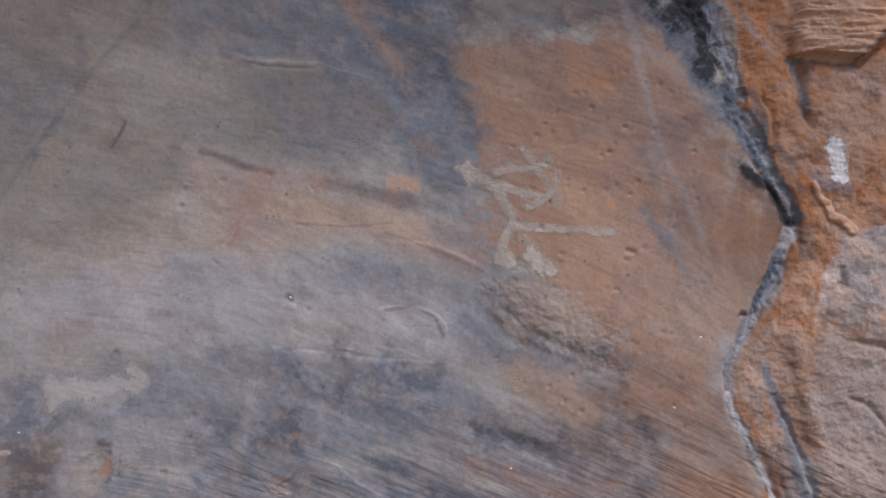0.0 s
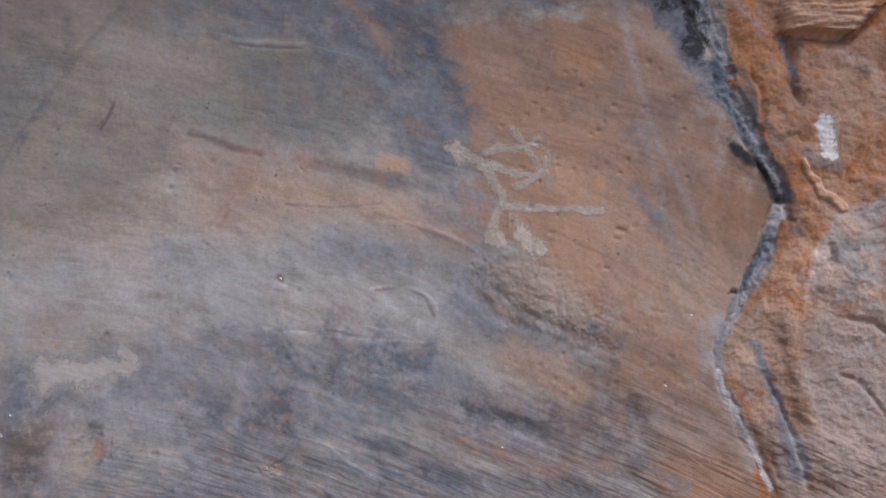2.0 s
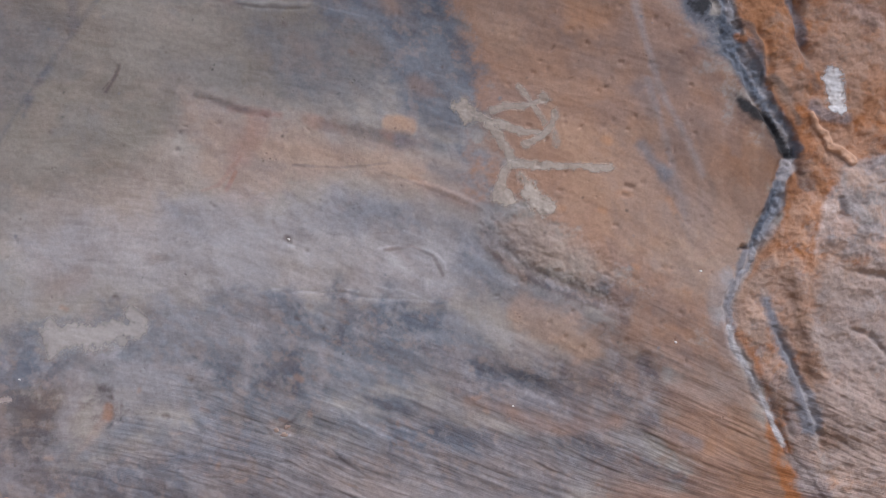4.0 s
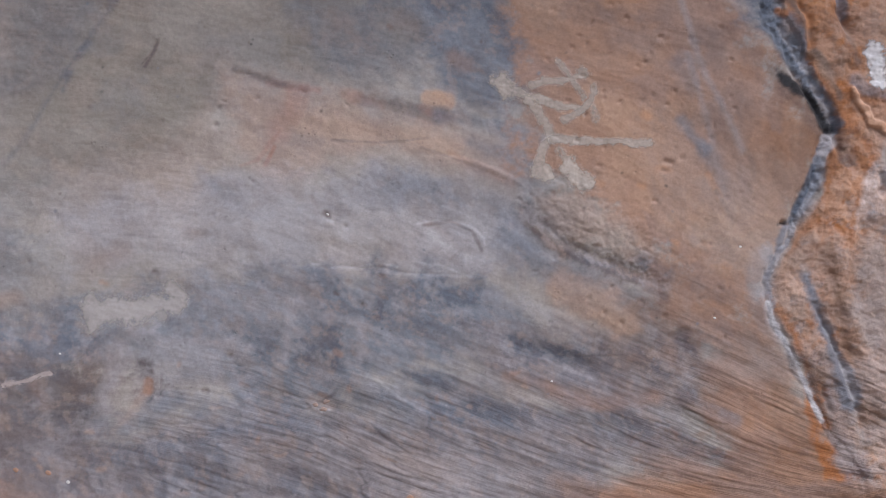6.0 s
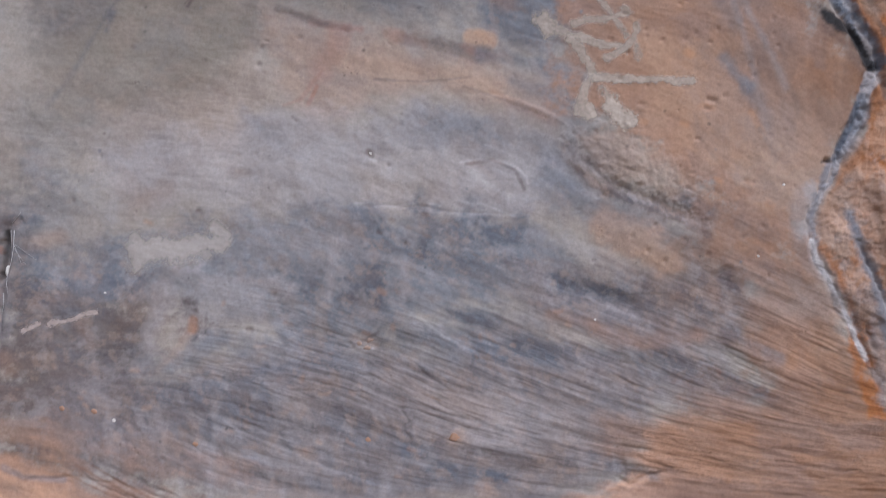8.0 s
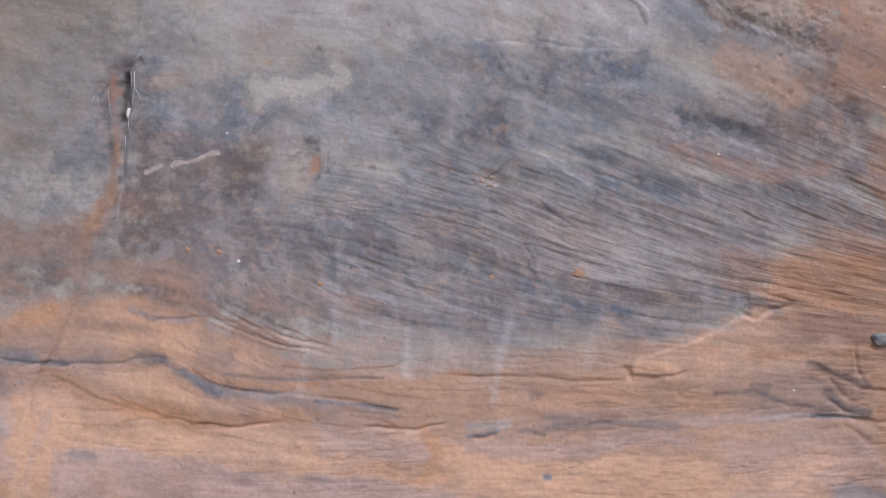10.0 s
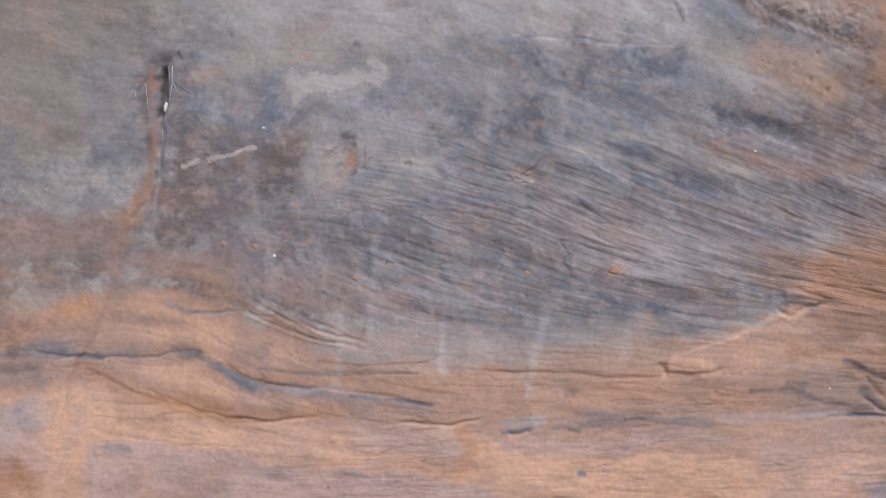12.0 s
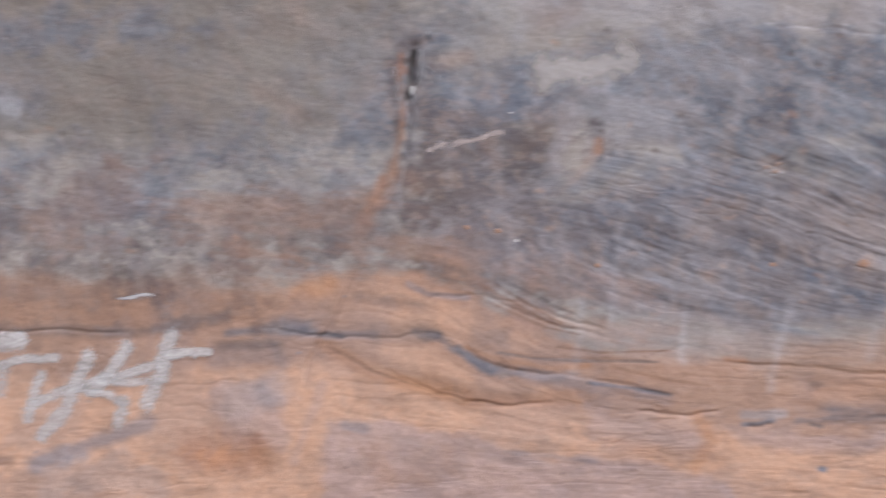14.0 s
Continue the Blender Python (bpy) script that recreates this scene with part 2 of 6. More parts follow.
RISE += ripple * 0.0026 * fbm(X * 7, S * 32, 85, 4)
FISSURE = np.minimum(0, fbm(X * 7, S * 62, 81, 4, .6) + 0.10) * smooth_part
RISE += 0.0027 * FISSURE
LAYERS = np.clip(smooth_part * (0.42 * STREAK + 0.24 * LONG) + 0.95 * FISSURE, -1, 1)
# thin cracks that follow the layers for a short way and die out
LAMINATED = np.clip(.03 + .42 * fan * (1 - foot) + .06 * foot + .2 * ripple * (1 - foot), 0, 1)
HAIR = np.zeros_like(X)
for scale_x, scale_s, seed, level in ((3.0, 20, 701, .05), (4.5, 30, 711, .10), (2.4, 13, 721, .0)):
    f = fbm(X * scale_x, S * scale_s, seed, 4, .55)
    shown = smooth(4 * (fbm(X * 6, S * 12, seed + 5, 3) - level))
    HAIR = np.maximum(HAIR, shown * np.exp(-(f / (.0022 * scale_s * .75)) ** 2))
HAIR *= np.clip(.22 + fan * .8 + foot * .3 + .3 * ripple, 0, 1)
RISE -= 0.0016 * HAIR
LAYERS = np.clip(LAYERS - 1.0 * HAIR, -1.6, 1)
# the vein's line, and the rougher rock that stands proud beyond it
VEIN = np.array([(42.9, 204), (44.1, 194.8), (48.5, 188.6), (51.3, 181.5), (52.2, 175.4), (55.2, 169.3), (58.7, 163.2), (61.6, 157.1), (62, 153.9), (59.9, 150), (59.5, 146), (56.4, 141), (54.3, 135.9), (51.7, 131.4), (50.2, 127.9), (50.7, 121.9), (53.7, 114.9), (57.2, 107.9), (61.4, 99.9), (66.3, 92.9)]) / 100
order = np.argsort(VEIN[:, 1])
vein_x = np.interp(Z, VEIN[order, 1], VEIN[order, 0]) + 0.010 * fbm(X * 34, Z * 34, 26, 3)
VEIN_HALF = np.interp(Z, [1.02, 1.16, 1.30, 1.36, 1.48, 1.55, 1.70, 1.85, 2.0], [.006, .0045, .006, .006, .0095, .009, .013, .016, .018])
beyond = X - vein_x
crust = fbm(X * 60, Z * 60, 97, 4, .65)
right_side = 0.55 * smooth((beyond - VEIN_HALF * (1 + .5 * crust)) / 0.006) + 0.45 * smooth((beyond - 0.004) / 0.05)
lump = fbm(X * 11, Z * 11, 91, 5, 0.55)
rough_rock = smooth((beyond - .015) / .02)
proud = .30 + .70 * smooth((Z - 1.20) / .22)
RISE += right_side * (0.010 * proud + 0.006 * smooth((beyond - .05) / .15) + 0.011 * lump + 0.0042 * fbm(X * 40, Z * 46, 95, 4, 0.65))
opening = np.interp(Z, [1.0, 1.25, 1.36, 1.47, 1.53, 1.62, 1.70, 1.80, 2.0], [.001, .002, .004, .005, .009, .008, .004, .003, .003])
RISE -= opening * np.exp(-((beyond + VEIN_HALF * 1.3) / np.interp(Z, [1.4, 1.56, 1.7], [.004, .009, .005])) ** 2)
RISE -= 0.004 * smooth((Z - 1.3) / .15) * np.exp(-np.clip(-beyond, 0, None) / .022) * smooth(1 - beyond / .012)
RISE += proud * (0.005 * crust + 0.003 * fbm(X * 150, Z * 110, 98, 3)) * smooth(1.9 - np.abs(beyond) / VEIN_HALF)

# -- upper grey part --
pool("olive", .8, [(-84.6, 205.3), (-17.1, 205.5), (-9.1, 187.7), (-10.1, 175.6), (-14.2, 166.6), (-27.2, 164.6), (-41.1, 167.6), (-49.1, 160.6), (-60.7, 150.6), (-84.2, 146.7)], 6)
pool("umber", .22, [(-84.6, 205.3), (-53.1, 205.7), (-65.8, 178.5), (-77.4, 160.5), (-84.2, 160.5)], 5)
pool("slate", .25, [(-84.4, 187.3), (-66.7, 181.4), (-72.6, 167.5), (-84.3, 163.5)], 4.5)
pool("pale", .4, [(-56.9, 186.5), (-37.1, 184.6), (-32.2, 174.6), (-46.1, 168.5), (-61.9, 171.5)], 5.5)
pool("pale", .35, [(-84.2, 160.5), (-66.6, 160.5), (-58.8, 149.6), (-68.4, 141.7), (-83.9, 139.8)], 5)
pool("umber", .3, [(-55.1, 205.6), (-15.1, 205.5), (-15.1, 189.6), (-37.2, 186.6), (-54, 187.5)], 3.5, .4, grain=LONG)
pool("slate", .62, [(-54.1, 205.7), (-14.1, 205.6), (-7.1, 187.7), (-17.1, 182.6), (-34.1, 184.1), (-46.1, 188.1)], 4, .4, grain=LONG)
stain("pale", .6, .7, [(-36.6, 184.2), (-31.1, 183.9), (-23.1, 183.4)], .7)
stain("umber", .6, .5, [(-39.6, 184.8), (-37.1, 183.9), (-34.6, 183.3)], .7)
stain("pale", .3, 1.4, [(-63.8, 190.5), (-60, 189)], 2.5)
stain("slate", .55, .9, [(-35.2, 185.1), (-23.1, 185.7), (-15.1, 184.1)], 1.2, grain=LONG)
stain("slate", .4, .8, [(-49.1, 189.6), (-41.1, 186.6), (-35.2, 184.6)], 1.2)
pool("slate", .8, [(-23.1, 187.6), (-15.1, 192.6), (-9.1, 205.7), (6, 205.8), (3, 187.6), (5.5, 177.8), (10, 170.7), (10, 163.5), (2.9, 160), (-5.2, 163.6), (-9.2, 169.6), (-15.2, 173.6), (-20.1, 180.5)], 4.5, .35)
pool("slate", .42, [(-32.1, 181.5), (-17.1, 179.6), (-8.2, 173.7), (-9.2, 164.6), (-19.2, 164.6), (-29.2, 170.6)], 4.5)
stain("indigo", .62, 3, [(-7.6, 197.7), (-3.1, 187.7), (0.9, 180.7), (6, 172.7)], 3.5)
stain("indigo", .5, 2, [(-15.1, 186.6), (-9.1, 180.7), (-3.1, 175.7)], 3)
stain("indigo", .5, 1.4, [(4, 170.7), (8, 167.6)], 2)
stain("olive", .5, 3, [(-15.2, 176.6), (-12.7, 173.6)], 3)
stain("pink", .3, 1.4, [(-14.2, 175.1), (-12.2, 174.6)], 2)
pool("indigo", .42, [(-20.1, 205.5), (6, 205.8), (4, 187.6), (0.9, 177.8), (-7.1, 180.7), (-15.1, 186.6)], 4, .6)
stain("iron", .6, 1.5, [(-19.1, 197.5), (-15.6, 191.6), (-10.1, 186.2), (-7.6, 181.9)], 2, to=1.2)
stain("pink", .3, .9, [(-10.1, 186.2), (-7.6, 182.2)], 1.2)
stain("peach", .9, 1.5, [(-8.9, 162.4), (-5.7, 161.4)], .9)
stain("iron", .45, 1.3, [(-4.6, 168.8), (-2.3, 167.8)], 1.4)
stain("iron", .3, 1, [(-10.2, 158.5), (-9.2, 157.5)], 1.2)
stain("indigo", .38, .5, [(-54, 190.5), (-63.7, 179.4), (-69.3, 172), (-73.6, 165.5), (-78.3, 157.5), (-83.1, 151.6)], 1)
stain("indigo", .4, .9, [(-64.4, 187.5), (-63.7, 180.4)], 1.2)
stain("indigo", .5, .8, [(-68.3, 173), (-69.9, 170.7)], .8)
stain("indigo", .45, .5, [(-71.2, 168), (-72.6, 164.5)], .7)
stain("umber", .8, .3, [(-56.1, 172.9), (-57.3, 170.3), (-58.7, 168.3)], .4)
stain("umber", .6, .2, [(-57.1, 170.9), (-59.1, 168.9)], .3)
stain("umber", .7, .4, [(-68.1, 161.7), (-67.7, 161.5)], .4)
stain("umber", .6, .4, [(-15.7, 174.6), (-15.3, 174.4)], .4)
stain("umber", .6, .4, [(-27.1, 179.8), (-26.7, 179.6)], .4)
stain("umber", .6, .4, [(-2.1, 185.2), (-1.7, 185)], .4)
stain("umber", .4, .4, [(-23.1, 185.5), (-22.7, 185.3)], .4)
stain("umber", .4, .4, [(-46.1, 158.1), (-45.7, 157.9)], .4)
stain("umber", .3, .4, [(-62.8, 183.9), (-62.4, 183.7)], .4)
stain("umber", .3, .4, [(-75.7, 183), (-75.3, 182.8)], .4)
# -- the pink band and its red ochre smears --
pool("pink", .8, [(-44.1, 166.8), (-31.3, 165.1), (-19.2, 162.3), (-9.2, 159), (0.9, 156.3), (8.9, 150.9), (7.9, 145.4), (-3.2, 148.9), (-15.2, 153), (-25.2, 151.5), (-35.1, 146.5), (-41.1, 153.5)], 4.5)
pool("pink", .35, [(-72.5, 150.6), (-46.2, 160.6), (-37.1, 149.5), (-48.9, 145.6), (-68.3, 133.8)], 5)
stain("peach", .3, 1.6, [(-32.2, 158.5), (-15.2, 156.5), (-3.2, 153)], 2.5, grain=LONG)
stain("red", .5, .7, [(-36.7, 165.3), (-32.2, 164.4), (-28.2, 163.8)], .9)
# umber here is a thin shadow line put into the colour above the band
stain("umber", .55, .6, [(-42.9, 167.6), (-39.2, 166.4), (-35.2, 165), (-30.2, 164)], .7)
stain("red", .35, 1.8, [(-31.4, 163.6), (-33, 160.1), (-35.2, 157)], 2)
stain("red", .6, .3, [(-36.1, 153.9), (-37.7, 150.7)], .4)
stain("red", .3, .3, [(-35.2, 156.5), (-39.1, 151.5), (-42.1, 150.5)], .5)
stain("umber", .5, 1, [(-20.7, 162), (-15.2, 161.2), (-10.2, 159.9), (-5.7, 158.9)], 1.2)
stain("red", .4, .6, [(-10.2, 160.6), (-7.7, 159), (-4.7, 158.3)], .9)
stain("red", .25, .8, [(-23.2, 163), (-17.2, 161)], 1)
stain("slate", .55, 1.1, [(-7.2, 159), (0.9, 157.7), (7.9, 155), (10.9, 153.5)], 1.2)
stain("slate", .4, .9, [(-1.2, 154), (5.9, 151.4), (9.9, 149.4)], 1.4)
stain("umber", .5, .25, [(-10.2, 153.3), (-2.2, 150.4), (3.8, 147.8), (7.1, 146.2)], .4)
stain("iron", .5, .6, [(-5.2, 152.3), (0.8, 149.4), (5.8, 146.4)], .9)
stain("umber", .35, .2, [(-26.2, 155), (-17.2, 154.3), (-9.2, 155)], .3)
pool("slate", .4, [(5.9, 158.5), (14, 153.4), (11.9, 145.4), (7.8, 141.4), (5.8, 146.4)], 3)
# -- pale violet grey --
pool("lilac", .75, [(-74.4, 143.7), (-49, 148.6), (-31.1, 148), (-17.2, 150.5), (-3.2, 147.9), (6.9, 143.4), (7.8, 133.4), (-7.2, 129.4), (-29, 131.1), (-50.7, 131.8), (-72.2, 133.8)], 5.5)
pool("slate", .34, [(-27.2, 148.5), (-10.2, 149.5), (-5.2, 144.4), (-15.2, 140.5), (-25.1, 142.5)], 3.5, .5)
stain("slate", .35, 1.8, [(-15.2, 146.5), (-3.2, 145.4), (3.8, 141.4)], 2.8)
stain("slate", .3, 1, [(-49, 149.6), (-40.9, 141.6)], 2)
stain("umber", .3, .6, [(-51.2, 139.2), (-48.7, 138.9)], .9)
stain("pink", .4, 1.4, [(-67.3, 134.8), (-62.5, 136.9)], 2.5)
pool("lilac", .6, [(-10.2, 139.3), (-5.2, 140.2), (-0.7, 137.4), (0.8, 132.2), (-5.2, 130.2), (-13.2, 131.5), (-16.2, 135)], 2.2)
# umber line draws the shadow that the flake's edge casts on the lens
stain("umber", .55, .25, [(-10.2, 139.3), (-5.7, 140.1), (-2, 138.4), (-0.2, 134.8)], .4)
stain("lime", .35, .6, [(-9.2, 137.5), (-3.2, 133.4)], 1.4)
stain("lime", .4, .2, [(-30.1, 133.1), (-23.2, 132.3), (-18.2, 132.9), (-15.2, 132.3)], .3)
stain("lime", .35, .2, [(-11.2, 132.8), (-7.2, 132.2), (-2.2, 130.2)], .3)
stain("umber", .4, .2, [(-21.7, 131.7), (-17.2, 132.3)], .3)
stain("umber", .7, .5, [(-27.5, 142.1), (-27, 141.5)], .5)
stain("lime", .45, .25, [(-27.1, 140.8), (-26.3, 140.5)], .5)
stain("olive", .35, 1.4, [(-29, 137.6), (-17.2, 135.5)], 2.5)
# -- the dark slate band --
pool("slate", .75, [(-85.1, 123.3), (-72.2, 129), (-54.5, 131.1), (-39.7, 132.3), (-27.9, 131.9), (-18, 131.9), (-2.1, 129.8), (5.8, 126.5), (7.7, 121.5), (1.7, 117.6), (-12.4, 113), (-24.2, 111.3), (-32.3, 108.4), (-46, 111.6), (-54.7, 114.8), (-70.3, 118.6)], 3.5, .4)
pool("lilac", .4, [(-49.6, 130.5), (-33.8, 130.2), (-32, 124.2), (-41.8, 123.4), (-48.7, 125.5)], 3, .5)
pool("slate", .4, [(-81.3, 125.2), (-67.3, 128.9), (-64.3, 122.9), (-75.3, 119.2)], 3)
pool("indigo", .62, [(-19, 132.7), (-12, 131.3), (-1.6, 129.4), (-0.7, 125.6), (-8.2, 123.3), (-17.1, 126.4)], 3.2, .5)
pool("indigo", .8, [(-34, 120.8), (-26.8, 121.2), (-25.7, 113.8), (-31.6, 112.9), (-34.6, 115.9)], 2.4, .5)
pool("indigo", .5, [(-41.1, 122.4), (-36.7, 121.9), (-37.5, 115.9), (-41, 118.5)], 2.4, .5)
pool("indigo", .45, [(-30.4, 130.3), (-22.5, 130), (-19.1, 124), (-26, 121.2), (-30.9, 126.2)], 4.5, .5)
stain("indigo", .5, 1.4, [(-18.1, 124), (-12.2, 121.9), (-5.2, 121.7)], 2.2)
stain("indigo", .45, 1.2, [(-48.8, 121.6), (-44.9, 118.5)], 2)
stain("lilac", .55, .8, [(-34.1, 126.3), (-34.5, 121.3), (-35.3, 116.4)], 1)
stain("lilac", .5, .9, [(-22.1, 122.6), (-21.7, 117.1)], 1.4)
stain("lilac", .4, .8, [(-28, 123.7), (-24, 123.1)], 1.2)
stain("umber", .65, .4, [(-26.4, 127.8), (-25.9, 127.6)], .4)
stain("umber", .65, .4, [(-21.2, 126), (-20.8, 125.8)], .4)
stain("umber", .65, .4, [(-19.1, 123.4), (-18.6, 123.2)], .4)
stain("umber", .65, .4, [(-57.6, 132.2), (-57, 132)], .4)
stain("umber", .65, .4, [(-18, 130.9), (-17.5, 130.7)], .4)
stain("umber", .65, .4, [(-24, 130), (-23.5, 129.8)], .4)
stain("umber", .65, .4, [(-44.8, 118.1), (-44.3, 117.9)], .4)
stain("iron", .55, .5, [(-66.6, 131), (-65.8, 130.6)], .6)
stain("iron", .55, .5, [(-26.1, 117.6), (-25.3, 117.2)], .6)
stain("iron", .55, .5, [(-29.2, 110.3), (-28.4, 109.9)], .6)
pool("lilac", .55, [(-61.4, 121.4), (-41.9, 121.9), (-41, 114.5), (-44, 107.7), (-54.8, 108.4), (-62.1, 112.5)], 4.2, .8)
pool("pale", .65, [(-53.3, 112), (-45.5, 113.6), (-44.1, 109.6), (-49.5, 107.3)], 1.4)
stain("umber", .5, .4, [(-49.2, 111.5), (-48.6, 111.3)], .4)
pool("slate", .5, [(-45, 112.6), (-32.2, 109.4), (-34.3, 104.5), (-44.1, 104.8)], 2.8, .4)
# -- purplish brown beside the hollow --
pool("umber", .82, [(-93.7, 120.9), (-77.4, 122.6), (-67.3, 120), (-60.6, 114.9), (-62.6, 109.1), (-64.7, 103.2), (-57.9, 98.2), (-46.3, 93.9), (-58.2, 84.4), (-93.3, 85.2)], 4.8, .9)
pool("slate", .45, [(-91, 122.4), (-75.4, 123.1), (-64.3, 120.5), (-68.3, 117.6), (-81.2, 118.3)], 2.2, .4)
stain("slate", .55, 2, [(-62.2, 105.6), (-54.8, 108.9)], 2.2)
pool("violet", .5, [(-77.4, 105.5), (-57.8, 100.2), (-46.3, 91), (-68, 85.6), (-81.5, 93.7)], 4, .5)
stain("lilac", .6, 2, [(-63.4, 119), (-65.3, 112.1), (-67.6, 104.8)], 1.8, to=1.4)
stain("pink", .45, .7, [(-59.2, 111.8), (-62.7, 107.1), (-66.1, 104.1)], .9)
stain("rust", .45, .7, [(-58.9, 113.4), (-58.9, 111.8)], .7)
stain("iron", .4, 1.2, [(-86, 117.4), (-81.2, 118.3)], 2.2)
stain("iron", .35, .9, [(-78.7, 113.4), (-76.3, 109.4)], 1.4)
stain("iron", .6, 1.6, [(-84.3, 98), (-81.6, 97.5)], 1.4)
stain("peach", .6, .6, [(-77.2, 97.8), (-76.3, 97.6)], .6)
stain("umber", .6, .9, [(-74.3, 115.2), (-70.8, 113.2), (-70.4, 109.3)], 1.8)
stain("indigo", .4, 1.6, [(-69.4, 109.3), (-65.6, 105.7)], 2)
stain("slate", .5, 2.6, [(-57.9, 98.2), (-55, 94.2)], 2.6)
# -- beside and above the hollow --
pool("olive", .7, [(-173.9, 150.2), (-93.2, 147.3), (-89.8, 135.5), (-99.3, 122), (-108.6, 114.5), (-126.9, 110.2), (-175.5, 114.9)], 5, .4)
pool("slate", .25, [(-107.2, 138.9), (-77.8, 137.9), (-76.7, 117.3), (-90.9, 108.9), (-111.6, 112.6)], 6.5, .6)
pool("umber", .16, [(-173.9, 150.2), (-86.3, 147), (-87.9, 111.8), (-175.6, 112.9)], 6, .6)
pool("pale", .25, [(-124.9, 136.6), (-101.5, 137.8), (-100.1, 127), (-114.3, 120.6), (-126.3, 119.1)], 4.5, .4)
stain("pink", .35, 1.4, [(-111.9, 140), (-110.3, 136.1)], 2.5)
stain("pink", .3, 1.2, [(-118, 123.7), (-112.3, 119.6)], 3)
stain("slate", .35, 2.2, [(-85.5, 143.1), (-81.7, 138)], 3.5)
pool("slate", .6, [(-94.2, 130.2), (-98.2, 124), (-105.3, 118.8), (-108.2, 113.5), (-100.8, 112.3), (-95.7, 114), (-94.1, 122.8)], 2.5, .4)
pool("slate", .45, [(-169.7, 111.7), (-114.7, 111.8), (-100.8, 112.3), (-96.1, 102.2), (-105.5, 94.6), (-170.8, 94.9)], 8, .8)
pool("umber", .55, [(-169.9, 104.8), (-109, 105.6), (-97.2, 104.2), (-88, 108.8), (-79.8, 93.6), (-88, 88), (-98.7, 92.3), (-170.9, 93)], 7, .8)
stain("pink", .4, .9, [(-119.2, 103), (-112, 103.2)], 2.2)
stain("pink", .35, .9, [(-115.3, 98.9), (-107.2, 99.6)], 2.2)
pool("slate", .62, [(-88.8, 125.1), (-78.4, 126.2), (-68.6, 120.9), (-72.8, 117.1), (-86.5, 119.1)], 2.4, .4)
stain("pink", .55, 1.2, [(-87.2, 127), (-81.2, 128.5)], 1.6)
pool("indigo", .45, [(-94.9, 132.7), (-87, 132.4), (-86.1, 117.6), (-90.8, 111.9), (-97.7, 114.1), (-97.9, 125.9)], 3, .6)
stain("black", .55, .9, [(-91.8, 131.3), (-89, 131.8)], 1.4)
stain("umber", .8, 1, [(-93, 130.7), (-90.2, 131.1)], 1.4)
stain("slate", .4, 2.6, [(-91.9, 133.6), (-86.8, 134.3)], 3)
stain("umber", .6, 1, [(-94.9, 127.8), (-95.3, 120.9)], 1.8)
stain("rust", .5, .7, [(-93.3, 128.9), (-93.6, 124.9), (-93.3, 120.3), (-93.2, 116.8)], 1, ragged=.8)
stain("umber", .6, .3, [(-94, 129.2), (-94.6, 123.8), (-94.2, 117.9)], .5, ragged=.6)
stain("iron", .65, .7, [(-93.2, 116.8), (-94.3, 112), (-95, 108.1)], .9)
stain("peach", .6, .4, [(-92.9, 115.7), (-92.8, 114.5)], .6)
stain("iron", .5, 1.4, [(-94.8, 109.1), (-98.2, 103.7), (-100.4, 98.9), (-102, 94.9)], 1.6, ragged=.4)
stain("rust", .3, .8, [(-97, 107.2), (-99.6, 100.3)], 1.2)
stain("iron", .35, 1.4, [(-92, 107.5), (-91, 106)], 2)
# black inside the slot stands in for the shade there
stain("black", .75, .35, [(-91.3, 129.5), (-91.7, 126), (-92.3, 121.6)], .4)
stain("lime", .18, .2, [(-92.4, 116.4), (-93, 109), (-94.1, 104.1)], .4)
# -- the fan of thin layers --
pool("violet", .85, [(-83, 108.6), (-65.3, 105), (-45.5, 106.3), (-28.6, 108.7), (-9.9, 109.9), (7.8, 105.4), (21.6, 98), (22.1, 91), (15.2, 84.3), (2.1, 80.3), (-16.7, 79.5), (-32.6, 79.6), (-46.4, 81.5), (-58.3, 83.9), (-68, 89.2), (-79.9, 91.7), (-88.5, 97.9)], 5, .5, grain=LONG)
pool("slate", .5, [(-65.4, 104), (-45.6, 103.3), (-44, 93.4), (-56.1, 88.8), (-65.9, 94.1)], 4, .5)
pool("slate", .45, [(-44, 93.4), (-22.3, 91.6), (-4.7, 85.1), (-22.6, 79.7), (-40.4, 83.3), (-52.2, 86.7)], 4, .6, grain=LONG)
pool("slate", .5, [(-26.6, 111.5), (-10.8, 111.9), (7.8, 105.4), (-2, 102.8), (-21.9, 104.5)], 3, .5, grain=LONG)
pool("lilac", .4, [(-31.7, 104.8), (-2.1, 100.8), (17.4, 96.1), (12.4, 90.4), (-7.5, 92.1), (-27, 97.7)], 4.5, .6, grain=LONG)
pool("lilac", .4, [(-61.9, 93), (-42, 93.3), (-37.4, 84.2), (-54.3, 83.8)], 4, .6, grain=LONG)
pool("pink", .3, [(-25.9, 101.6), (-4.1, 98.9), (-6.4, 94), (-26, 96.7)], 4, .6, grain=LONG)
pool("umber", .35, [(1.5, 91.8), (21.3, 92), (15.2, 84.3), (3.2, 81.8)], 3.5, .6, grain=LONG)
stain("indigo", .6, 1, [(-13.7, 112.5), (-5.8, 111.6)], 1.2, ragged=.5, grain=LONG)
stain("slate", .55, 1.2, [(-22.7, 109.4), (-3.9, 105.8), (12.7, 103.7), (27.6, 100.7)], 1.44, ragged=.5, grain=LONG)
stain("umber", .5, .9, [(-41.8, 98.3), (-26.1, 94.7), (-11.5, 89.3), (0.3, 86.9)], 1.08, ragged=.5, grain=LONG)
